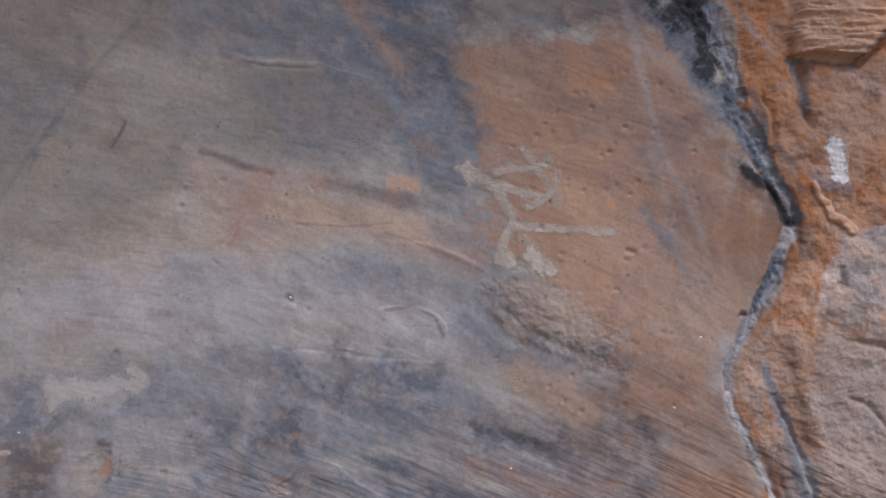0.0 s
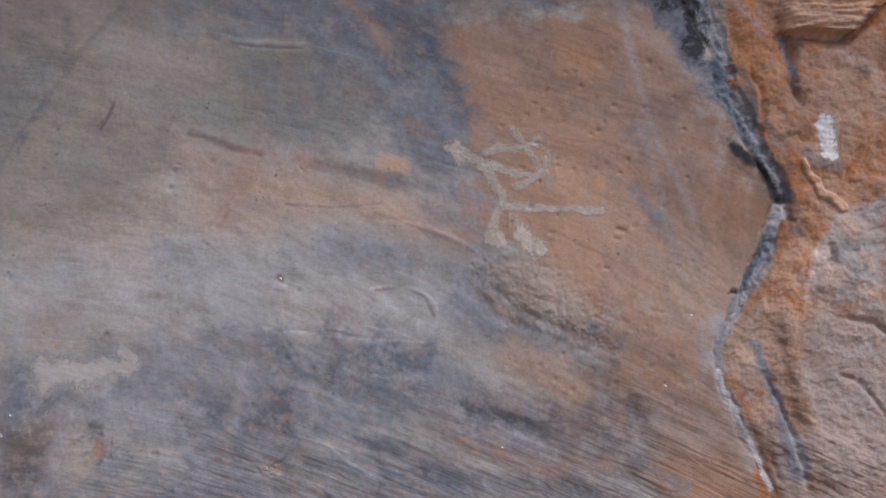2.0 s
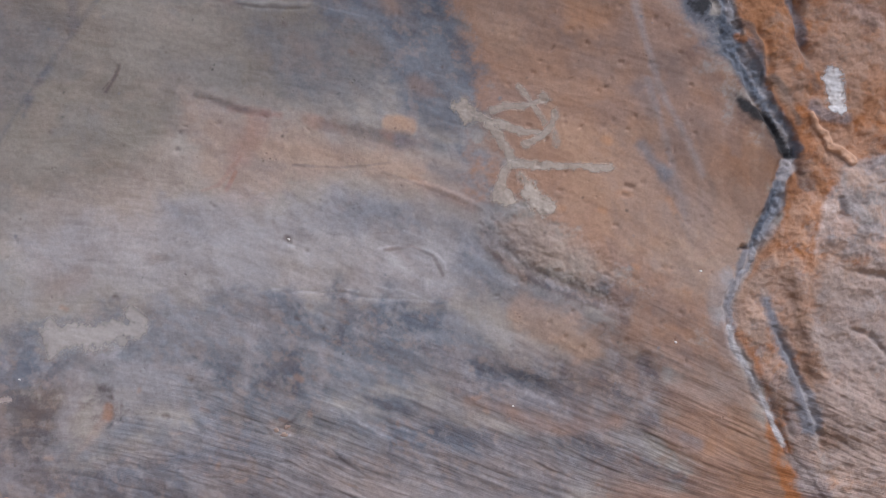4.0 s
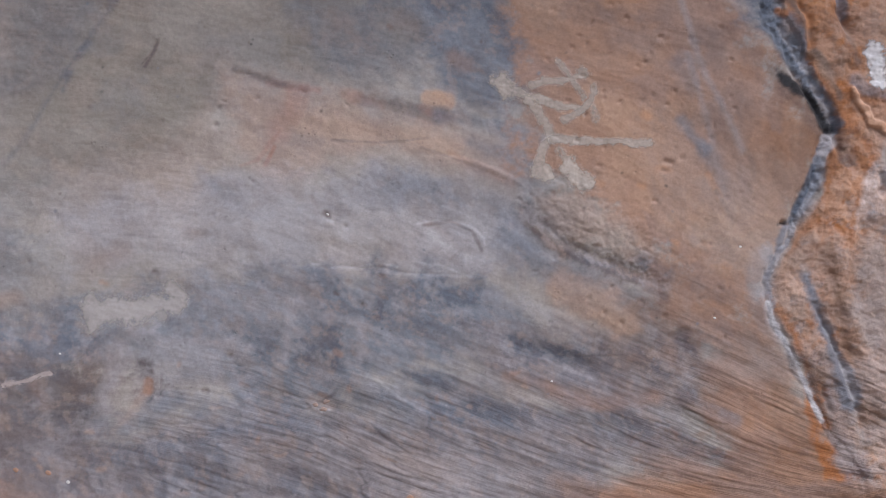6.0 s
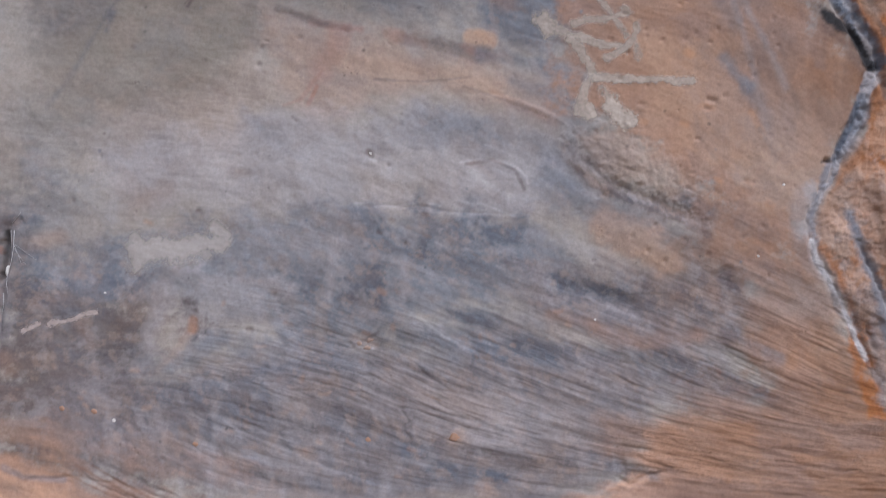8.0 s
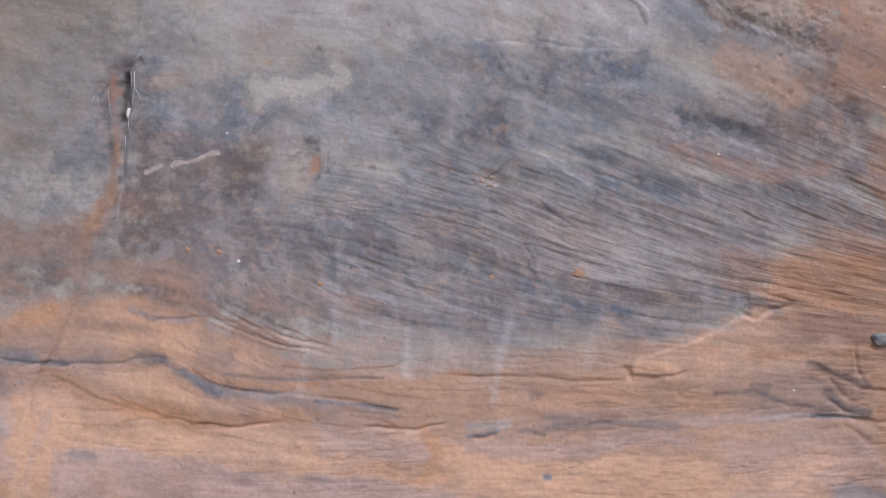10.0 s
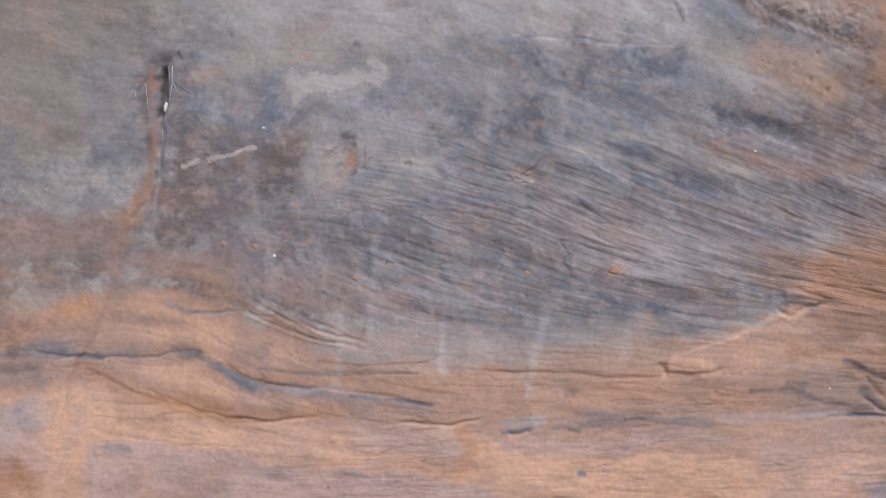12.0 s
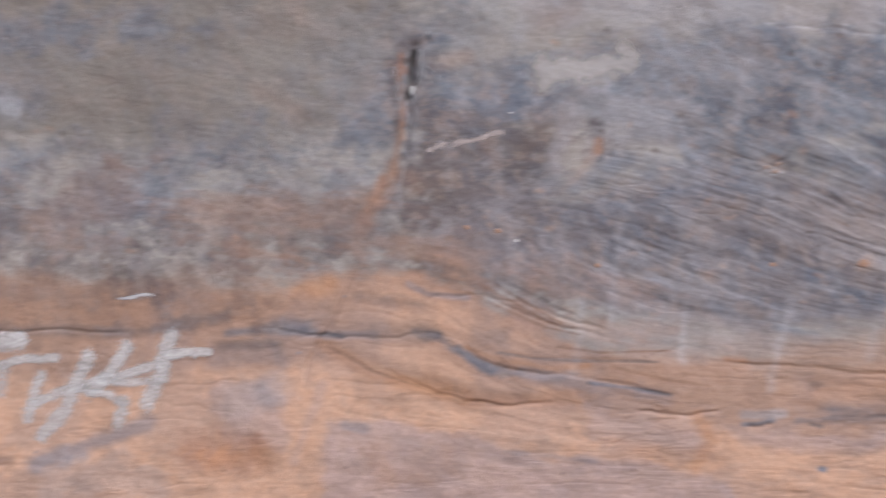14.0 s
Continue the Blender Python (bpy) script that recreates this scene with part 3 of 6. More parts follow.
stain("slate", .5, .7, [(-45.9, 96.4), (-32.1, 91.9), (-18.5, 86.5), (-4.8, 84.6)], .84, ragged=.5, grain=LONG)
stain("indigo", .6, .7, [(-22.3, 89.6), (-14.5, 86.4), (-4.8, 84.6)], .84, ragged=.5, grain=LONG)
stain("slate", .5, .9, [(-40.3, 84.3), (-30.5, 81), (-21.7, 79.7)], 1.08, ragged=.5, grain=LONG)
stain("indigo", .5, .6, [(-52.1, 87.2), (-42.3, 83.3), (-32.5, 82)], .72, ragged=.5, grain=LONG)
stain("umber", .45, .7, [(-57.9, 92.9), (-46.3, 84.5), (-35.5, 81.1)], .84, ragged=.5, grain=LONG)
stain("umber", .45, .6, [(-51.6, 100.6), (-42.9, 95.3), (-32.1, 91.9)], .72, ragged=.5, grain=LONG)
stain("umber", .5, .5, [(-21.9, 104.5), (-13.1, 100.7), (-4.1, 98.9)], .6, ragged=.5, grain=LONG)
stain("pink", .45, .8, [(-13.9, 91.4), (-12.8, 91.5)], 1.5, ragged=.9)
stain("iron", .4, .5, [(-13.4, 91.7), (-13.2, 91.5)], .7)
stain("pink", .45, .64, [(-29.2, 91.2), (-28.1, 91.3)], 1.2, ragged=.9)
stain("iron", .4, .4, [(-28.7, 91.5), (-28.5, 91.3)], .56)
stain("pink", .45, .48, [(-59.5, 91.6), (-58.4, 91.7)], .9, ragged=.9)
stain("iron", .4, .3, [(-58.9, 91.9), (-58.8, 91.7)], .42)
stain("pink", .45, .56, [(-44.7, 102.2), (-43.6, 102.3)], 1.05, ragged=.9)
stain("iron", .4, .35, [(-44.1, 102.5), (-44, 102.3)], .49)
stain("pink", .45, .56, [(-40.6, 89.7), (-39.5, 89.7)], 1.05, ragged=.9)
stain("iron", .4, .35, [(-40.1, 90), (-39.9, 89.7)], .49)
stain("pink", .45, .64, [(-62.2, 86.4), (-61.1, 86.5)], 1.2, ragged=.9)
stain("iron", .4, .4, [(-61.7, 86.7), (-61.5, 86.5)], .56)
stain("pink", .45, .48, [(-77.1, 97.7), (-76, 97.8)], .9, ragged=.9)
stain("iron", .4, .3, [(-76.6, 98), (-76.4, 97.8)], .42)
stain("pink", .45, .48, [(-82, 98.4), (-80.9, 98.5)], .9, ragged=.9)
stain("iron", .4, .3, [(-81.5, 98.7), (-81.3, 98.5)], .42)
stain("pink", .45, .72, [(12, 86.8), (13.1, 86.9)], 1.35, ragged=.9)
stain("iron", .4, .45, [(12.5, 87.1), (12.7, 86.9)], .63)
stain("pink", .45, .56, [(14.3, 106), (15.4, 106.1)], 1.05, ragged=.9)
stain("iron", .4, .35, [(14.8, 106.3), (15, 106.1)], .49)
stain("pink", .45, .64, [(-8.7, 82.6), (-7.7, 82.7)], 1.2, ragged=.9)
stain("iron", .4, .4, [(-8.2, 82.9), (-8, 82.7)], .56)
stain("pink", .45, .72, [(-35.2, 76.1), (-34.1, 76.1)], 1.35, ragged=.9)
stain("iron", .4, .45, [(-34.7, 76.4), (-34.5, 76.1)], .63)
stain("pink", .45, .4, [(-53.4, 93.6), (-52.3, 93.7)], .75, ragged=.9)
stain("iron", .4, .25, [(-52.9, 93.9), (-52.7, 93.7)], .35)
stain("pink", .6, .9, [(-31, 109.2), (-27.6, 108.1)], .9, ragged=.6)
stain("umber", .7, .3, [(-30.1, 108.5), (-26.6, 110.3)], .4)
stain("indigo", .35, 1, [(-26.6, 110.5), (-26.2, 107.6)], 1.2)
stain("lime", .5, .3, [(-29.1, 107.1), (-27.7, 107.4)], .4)
pool("slate", .4, [(-51.3, 110.5), (-31.5, 109.8), (-28.8, 103.7), (-41.7, 102.2), (-52.4, 105.6)], 3.5, .5)
# -- the orange panel beside the vein --
pool("iron", .92, [(0.9, 186.2), (21.1, 187.5), (34.3, 191.8), (41.4, 188.8), (47.3, 178.6), (53.3, 167.4), (62, 154.4), (56.2, 141.2), (51, 129.2), (50, 121.2), (42.9, 116.2), (31.9, 122.2), (32.9, 129.3), (24.8, 137.4), (16.9, 144.4), (8.9, 149.4), (11, 160.5), (8, 168.7), (3, 178.7)], 4, .7)
pool("umber", .55, [(-4, 207.8), (36.8, 208.6), (34.3, 192.3), (21.1, 188.2), (1.9, 186.2)], 3.5, .4)
pool("slate", .5, [(-9.1, 207.8), (1, 207.9), (0.9, 187.6), (-3.1, 187.7)], 3, .4)
stain("slate", .6, 1.2, [(14.1, 191.7), (21.1, 189.7)], 1.8)
pool("umber", .2, [(2.9, 185.6), (31.2, 187.7), (33.1, 175.5), (11.1, 173.7)], 5)
pool("peach", .42, [(21.1, 163.5), (36.1, 160.4), (40, 148.3), (49, 137.2), (46, 131.2), (34, 137.3), (23, 148.4)], 4.5, .4)
pool("peach", .3, [(6, 181.7), (16.1, 180.7), (14.1, 173.7), (8, 173.7)], 4)
stain("ochre", .4, 2, [(24.2, 180.7), (30.2, 178.7)], 3)
stain("iron", .4, 1.2, [(4, 177.7), (9, 173.7)], 1.6)
stain("lilac", .35, .7, [(33.3, 191.8), (36.3, 185.7), (42.3, 181.6), (46.3, 176.5)], 1.2)
stain("lilac", .5, .7, [(31.8, 195.8), (34.3, 186.7), (37.1, 174.5), (40.1, 164.4), (43.9, 156.9), (46.1, 151.3)], .9)
stain("lilac", .4, .6, [(37.1, 168.5), (39.1, 160.4), (41.1, 152.3)], .8)
pool("umber", .32, [(37.6, 173.5), (45.2, 172.4), (45.1, 166.4), (39.1, 165.4)], 2.5, .4)
pool("umber", .25, [(35.1, 163.4), (49.2, 161.4), (51.1, 148.3), (45, 141.3), (39, 150.3)], 4, .4)
stain("slate", .55, .9, [(35.9, 157.2), (37.1, 154.4), (39.6, 151.8)], 1)
stain("slate", .4, 1.1, [(39.1, 152.3), (42.5, 147.3), (44.5, 139.3)], 1.4, to=.5)
stain("slate", .3, 1.8, [(35.6, 166.9), (37.1, 163.4)], 2.2)
stain("ochre", .6, .5, [(40, 147.3), (42.2, 143.3)], .6)
stain("umber", .6, .3, [(41.5, 144.3), (44, 140.3)], .5)
pool("brown", .55, [(51.7, 162.4), (62.2, 153.9), (59.3, 148.3), (52.1, 144.3), (48.5, 150.3), (50.2, 158.4)], 3.2, .6)
pool("brown", .45, [(44.7, 172.5), (51.3, 167.4), (52.7, 160.4), (46.1, 162.4)], 3.6, .6)
stain("brown", .4, 1.4, [(39.2, 179.6), (46.2, 174.5)], 2.4)
stain("iron", .5, 1.4, [(49.2, 160.4), (48.9, 153.3), (50.1, 147.3)], 1.4)
pool("peach", .5, [(34, 139.3), (45, 143.3), (54.2, 139.2), (51.7, 127.3), (41.9, 128.2)], 3.5, .5)
pool("pink", .6, [(34, 137.3), (44, 139.3), (52.1, 137.2), (50.9, 128.2), (43, 130.2)], 2.8, .4)
pool("lilac", .5, [(47.5, 133.2), (51.4, 131.2), (51.8, 120.3), (48.9, 120.2), (45.5, 127.2)], 2, .4)
pool("brown", .2, [(29.9, 129.3), (40.9, 129.2), (46.9, 123.2), (43.9, 117.2), (32.9, 121.3)], 3.5, .5)
stain("ochre", .45, .5, [(33.5, 135.6), (34.4, 135.2)], .7)
stain("ochre", .45, .5, [(39.2, 135), (40.1, 134.6)], .7)
stain("ochre", .45, .5, [(32.7, 148.6), (33.6, 148.2)], .7)
stain("ochre", .45, .5, [(31.6, 148.6), (32.6, 148.2)], .7)
stain("ochre", .45, .5, [(42.6, 131), (43.5, 130.6)], .7)
stain("ochre", .45, .5, [(39.5, 124.5), (40.4, 124.1)], .7)
stain("ochre", .45, .5, [(26.5, 133.6), (27.4, 133.2)], .7)
stain("ochre", .45, .5, [(29.2, 158.2), (30.1, 157.8)], .7)
stain("ochre", .45, .5, [(28.1, 145.6), (29, 145.2)], .7)
stain("ochre", .45, .5, [(20.5, 146.2), (21.4, 145.8)], .7)
stain("ochre", .45, .5, [(39.5, 122), (40.4, 121.6)], .7)
stain("ochre", .45, .5, [(37.5, 123.5), (38.4, 123.1)], .7)
# -- the boss below the figure with its broken edge --
pool("slate", .5, [(0.8, 137.4), (8.8, 143.4), (16.8, 133.4), (30.8, 124.3), (26.8, 121.3), (14.7, 127.4), (5.8, 129.4)], 3.5, .4)
pool("pink", .68, [(8.9, 144.4), (16.9, 144.4), (26.8, 137.8), (31.9, 132.3), (28.9, 130.3), (20.8, 133.8), (12.9, 137.3)], 1.6, .5)
pool("pale", .35, [(21.7, 137.4), (26.8, 136.3), (27.9, 133.3), (22.8, 133.9)], 1.2, .6)
# dark coats along the downward-facing broken edge paint in its shade
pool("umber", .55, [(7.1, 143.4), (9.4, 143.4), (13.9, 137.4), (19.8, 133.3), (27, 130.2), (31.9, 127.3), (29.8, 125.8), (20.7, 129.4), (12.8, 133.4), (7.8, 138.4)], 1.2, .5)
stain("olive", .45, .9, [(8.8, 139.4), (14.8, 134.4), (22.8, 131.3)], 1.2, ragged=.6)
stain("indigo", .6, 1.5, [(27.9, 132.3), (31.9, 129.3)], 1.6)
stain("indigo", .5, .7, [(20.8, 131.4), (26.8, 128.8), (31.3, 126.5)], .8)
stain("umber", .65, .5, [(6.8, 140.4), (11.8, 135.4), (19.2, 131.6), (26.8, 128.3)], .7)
stain("peach", .8, 2.2, [(13.7, 127.9), (19.2, 124.5), (25.8, 119.8)], 3.6, to=.8)
stain("peach", .5, 1.6, [(16.7, 124.5), (24.7, 119.9)], 1.4, to=.6)
pool("pink", .45, [(9.8, 131.4), (16.7, 130.4), (26.7, 123.4), (20.7, 121.5), (12.7, 125.4)], 2.5)
stain("lilac", .5, 1.2, [(0.8, 127.4), (8.7, 124.5), (16.7, 120.5)], 2.2)
# -- violet and brown below the boss --
pool("violet", .8, [(-0.2, 121.6), (11.7, 118.4), (26.6, 116.1), (31.7, 120), (40.7, 117.8), (38.7, 107.8), (26.3, 105.2), (11.5, 109.5), (-0.4, 113.7)], 3, .5, grain=LONG)
stain("indigo", .65, 1.1, [(4.7, 118), (8.2, 117.1), (12.7, 116.5)], 1.4)
stain("indigo", .7, 1.6, [(35.4, 118.1), (36.1, 114.6)], 1.4)
stain("slate", .6, 1, [(30.1, 113.5), (36.6, 108.4)], 1.2)
stain("lime", .5, .3, [(30.4, 115), (31, 114.6)], .5)
pool("iron", .75, [(39.7, 118.8), (50.8, 124.6), (53.8, 112.5), (61.7, 98.3), (70, 88.4), (69.7, 76.4), (18.7, 77.7), (22.9, 91.5), (39.2, 93.9), (44.5, 100.7), (39.7, 107.8)], 3.2, .5, grain=LONG)
pool("ochre", .4, [(41.5, 112.8), (53.6, 108.5), (59.5, 96.4), (46.4, 96.7), (40.6, 104.8)], 3.5, .6, grain=LONG)
pool("brown", .45, [(49.6, 100.5), (59.6, 97.4), (67.5, 88.2), (53.3, 90.5)], 3, .6, grain=LONG)
pool("umber", .35, [(41.7, 120.8), (49.8, 120.6), (53.6, 106.5), (43.6, 112.8)], 3.5, .6, grain=LONG)
stain("pink", .5, 1.2, [(45.7, 113.7), (48.6, 112.2)], 1.4, ragged=.6)
stain("indigo", .6, 1, [(21.4, 107.3), (29.3, 103.1), (41.4, 97.8)], 1.2, ragged=.5, grain=LONG)
stain("slate", .5, .8, [(30.6, 112), (37.6, 106.9), (44.6, 103.7)], .96, ragged=.5, grain=LONG)
stain("brown", .5, .9, [(41.4, 100.8), (49.5, 96.5), (55.3, 91.5)], 1.08, ragged=.5, grain=LONG)
stain("slate", .5, .8, [(21.3, 101.3), (32.3, 98.5), (43.3, 96.8)], .96, ragged=.5, grain=LONG)
stain("iron", .5, .8, [(21.5, 111.2), (31.6, 108), (40.6, 104.8)], .96, ragged=.5, grain=LONG)
stain("brown", .4, .7, [(44.6, 108.7), (51.6, 102.6), (56.5, 97.4)], .84, ragged=.5, grain=LONG)
pool("violet", .5, [(7.4, 107.6), (26.3, 103.2), (44.4, 96.7), (26.1, 92.3), (11.2, 97.6)], 4, .6, grain=LONG)
pool("iron", .5, [(10.1, 94.7), (25, 92.3), (31.1, 87.1), (15.9, 84.7)], 3, .6, grain=LONG)
# -- dark tongues that sag towards the vein --
pool("violet", .6, [(-3.5, 121.5), (11.1, 120), (22.9, 118.6), (34.8, 112.4), (37.6, 99.4), (25.5, 101.8), (12.9, 106.2), (-3.9, 109.7)], 3.5, .5, grain=LONG)
stain("indigo", .75, 1.5, [(3.9, 118.6), (11.3, 116.6), (20.9, 114.9)], 2, to=.9, ragged=.4)
stain("umber", .6, 2, [(19.9, 115.3), (27.9, 113), (35.8, 108.3)], 2.2, grain=LONG)
stain("indigo", .5, 1.2, [(-2, 107.7), (7.8, 105.6), (17.7, 105), (27.6, 102.7)], 1.6, grain=LONG)
stain("iron", .55, 1.4, [(10.9, 109.7), (19.7, 107.4), (29.9, 107.6)], 1.8, grain=LONG)
stain("iron", .4, .9, [(3.2, 112.3), (11, 110.7)], 1.4, grain=LONG)
stain("umber", .5, 1.2, [(25.6, 104.7), (37.7, 98.4)], 1.8, grain=LONG)
# -- the broken edge and the pale patch under it --
stain("iron", .5, 2.6, [(30.4, 128.3), (35.9, 118.7)], 5, ragged=.5)
stain("peach", .72, 2, [(13.2, 128.4), (19.2, 124.5), (25.8, 119.8)], 3.4, to=.8)
stain("peach", .5, 1, [(19.1, 123.5), (25.8, 119.5)], 1.2, to=.4, ragged=.5)
# umber and indigo deepen the painted shade under the broken edge
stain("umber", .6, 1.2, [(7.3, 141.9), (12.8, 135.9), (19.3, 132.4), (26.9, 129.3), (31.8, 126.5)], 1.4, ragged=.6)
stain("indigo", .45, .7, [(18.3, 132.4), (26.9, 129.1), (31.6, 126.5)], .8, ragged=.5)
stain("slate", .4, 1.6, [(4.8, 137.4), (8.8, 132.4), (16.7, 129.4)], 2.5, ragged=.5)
pool("umber", .38, [(21.2, 208), (39.9, 208.7), (43, 189.9), (35.3, 188.2), (21.1, 189.7)], 3, .6)
stain("slate", .5, 2.2, [(37.9, 193.9), (44.4, 184.7), (50, 174.6)], 2.6, ragged=.6)
stain("pink", .25, 1.2, [(41.3, 182.6), (45.2, 178.5)], 2)
# -- the panel's lower edge fades --
stain("iron", .45, 3.4, [(30.3, 127), (34.5, 117.9), (40.6, 108.8)], 7.5, ragged=.6)
stain("umber", .3, 2, [(29.8, 123), (31.7, 117)], 3.5, ragged=.6)
stain("indigo", .55, 1.4, [(35.4, 117.9), (36.1, 114.9)], 1.6, ragged=.5)
stain("slate", .45, .9, [(30.6, 113), (36.6, 108.4)], 1.2, ragged=.5)
pool("umber", .28, [(11.4, 130.7), (24.3, 131.3), (41.7, 124.7), (41.7, 104.2), (22.8, 111.7), (15.9, 117.8)], 4.5, .7, grain=LONG)
# -- the orange foot of the wall --
pool("tan", .85, [(-182.9, 90.9), (-115.8, 89.7), (-103.8, 91.5), (-91.8, 92.1), (-82.9, 89.8), (-78.1, 85.6), (-69.3, 81.3), (-62.5, 77), (-46.5, 77.5), (-32.6, 77.1), (-16.7, 78.5), (-4.9, 79.1), (9.9, 79.6), (17.2, 83), (23.2, 91), (34.2, 93.5), (95.5, 91.4), (94.2, 36.1), (-186.1, 45.2)], 2.6, .5, grain=LONG)
pool("tan", .55, [(-83.8, 92.3), (-74, 89), (-60.3, 82), (-44.4, 80.4), (-58.5, 76.4), (-74.3, 80.5)], 3, .8, grain=LONG)
pool("tan", .4, [(-127.5, 96.3), (-101.4, 96.4), (-81.7, 96.2), (-52.2, 85.2), (-72.1, 85.4), (-101.7, 91.4), (-127.6, 91.4)], 5.5, 1, grain=LONG)
pool("pink", .6, [(-40.5, 80.3), (-22.6, 81.2), (-7.8, 81.7), (-3.1, 75.1), (-22.8, 74.2), (-44.6, 76.4)], 2.8, .6, grain=LONG)
pool("lilac", .32, [(-63.4, 80.1), (-46.4, 81.5), (-28.6, 79.9), (-24.7, 75.8), (-46.6, 74.5), (-62.6, 75)], 2.8, .6, grain=LONG)
pool("apricot", .72, [(-184, 71), (-116.5, 72.5), (-106.6, 73.6), (-96.5, 73.3), (-89.7, 67.9), (-80.7, 67), (-63, 65.2), (-43, 64.8), (-35.1, 63.2), (-23.3, 61.3), (-13.3, 59.4), (33.4, 57.6), (40.6, 36.9), (-186.1, 45.2)], 2.2, .4, grain=LONG)
pool("apricot", .5, [(-103.9, 89.5), (-91.9, 90.1), (-80.1, 83.7), (-66.5, 77.2), (-74.4, 76.5), (-89.2, 82), (-102.3, 82.4)], 3.5, .6, grain=LONG)
pool("apricot", .5, [(-106.4, 78.6), (-89.3, 77.1), (-80.6, 71.8), (-66.8, 69.2), (-77.7, 68.2), (-92.5, 72.2)], 2.5, .5, grain=LONG)
pool("iron", .75, [(21.4, 94), (37.7, 97.4), (95.5, 93.4), (94.8, 71.8), (22, 78.1), (17.2, 82.7), (24.1, 86)], 3, .5, grain=LONG)
pool("apricot", .4, [(6.1, 79.7), (19, 82.2), (27, 75.9), (11.8, 70.5), (-3, 73.1)], 3, .5, grain=LONG)
pool("brown", .38, [(27.7, 99.7), (94.9, 114.8), (94.2, 36.1), (36.5, 37.1), (29, 77.8)], 7, .6)
pool("umber", .28, [(-3, 73.1), (33.7, 73.7), (33.6, 65.6), (11.6, 64.5), (-3.2, 67.1)], 3.5, .6, grain=LONG)
pool("tan", .6, [(-22.9, 71.7), (10.8, 70.6), (10.8, 65.5), (-23.1, 66.3)], 2.5, .5, grain=LONG)
stain("ochre", .6, 2, [(-113, 87.8), (-107, 88.6)], 2.4, grain=LONG)
stain("ochre", .6, 1.2, [(-107.5, 77.6), (-100.5, 73.6), (-92.6, 71), (-83.7, 68.3), (-74.8, 67.4), (-62.9, 68)], 1.4, grain=LONG)
stain("ochre", .55, .5, [(-82.4, 77), (-75.5, 74.8), (-66.6, 73.2), (-60.7, 73.8)], .7)
# thin dark lines along the foot's cracks carry the cracks' shade too
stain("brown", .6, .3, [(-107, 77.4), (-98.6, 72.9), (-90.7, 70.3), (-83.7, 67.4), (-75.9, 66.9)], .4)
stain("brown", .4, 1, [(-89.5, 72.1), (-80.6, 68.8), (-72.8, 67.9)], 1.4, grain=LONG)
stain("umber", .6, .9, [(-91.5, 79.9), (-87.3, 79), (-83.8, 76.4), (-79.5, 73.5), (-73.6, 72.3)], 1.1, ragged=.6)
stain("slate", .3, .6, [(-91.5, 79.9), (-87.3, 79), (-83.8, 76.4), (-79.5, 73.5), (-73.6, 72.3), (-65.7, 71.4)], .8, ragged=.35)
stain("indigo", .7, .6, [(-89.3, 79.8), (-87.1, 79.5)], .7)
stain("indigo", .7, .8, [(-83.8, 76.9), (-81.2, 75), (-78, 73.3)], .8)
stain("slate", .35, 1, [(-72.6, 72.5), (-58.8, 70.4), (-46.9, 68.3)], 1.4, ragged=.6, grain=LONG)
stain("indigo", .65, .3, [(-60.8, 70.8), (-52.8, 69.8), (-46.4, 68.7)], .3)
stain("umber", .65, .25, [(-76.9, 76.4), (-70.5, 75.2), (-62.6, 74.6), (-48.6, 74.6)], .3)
stain("brown", .5, .3, [(-56.7, 73.6), (-47.7, 71.6), (-39.8, 70.4)], .5, grain=LONG)
stain("slate", .65, .7, [(-125, 80.1), (-116.3, 80.8), (-109.3, 79.9)], .9, grain=LONG)
stain("umber", .6, 1, [(-120.1, 80.6), (-111.2, 81)], 1.2, grain=LONG)
stain("black", .65, .35, [(-108.6, 79.3), (-106.9, 79.7), (-104.2, 79.2)], .4)
stain("slate", .5, .7, [(-107.4, 79.4), (-98.3, 79.5)], .9, grain=LONG)
stain("umber", .55, .8, [(-126.2, 77.9), (-116.3, 78)], 1.2, grain=LONG)
pool("slate", .3, [(-128.1, 77.5), (-116.3, 78), (-114.5, 73.9), (-128.5, 72.4)], 2.2, .5, grain=LONG)
pool("umber", .4, [(-100.3, 80.6), (-89.2, 80.8), (-89.3, 77.6), (-98.4, 77.5)], 1.8, .5, grain=LONG)
pool("umber", .35, [(-82.3, 80.8), (-75.3, 80.5), (-75.4, 77.1), (-81.4, 77.8)], 1.6, .5)
stain("slate", .5, .5, [(-92.4, 88.6), (-89, 86.8), (-82.1, 86.1)], .7)
stain("umber", .4, .8, [(-102.1, 86.4), (-90.1, 85)], 1.6, grain=LONG)
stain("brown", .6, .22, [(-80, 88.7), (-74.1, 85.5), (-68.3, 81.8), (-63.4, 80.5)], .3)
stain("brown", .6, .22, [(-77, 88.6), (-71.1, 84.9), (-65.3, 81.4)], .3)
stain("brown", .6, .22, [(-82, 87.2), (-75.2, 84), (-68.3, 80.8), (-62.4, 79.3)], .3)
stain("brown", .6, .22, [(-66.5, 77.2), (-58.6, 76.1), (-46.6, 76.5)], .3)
stain("lilac", .3, .9, [(-63.2, 85.1), (-46.3, 83), (-32.5, 81)], 2.2, grain=LONG)
pool("mauve", .75, [(-106, 63.4), (-96.9, 63.3), (-83, 60.7), (-67.3, 57.9), (-53.3, 56.5), (-37.4, 53), (-23.9, 39.6), (-110, 42.5)], 1.4, .3)
stain("slate", .45, .8, [(-103.8, 63.3), (-100.8, 62.7)], .8)
stain("slate", .3, .4, [(-75.2, 58.7), (-67.3, 57.9), (-59.3, 56.7)], .8)
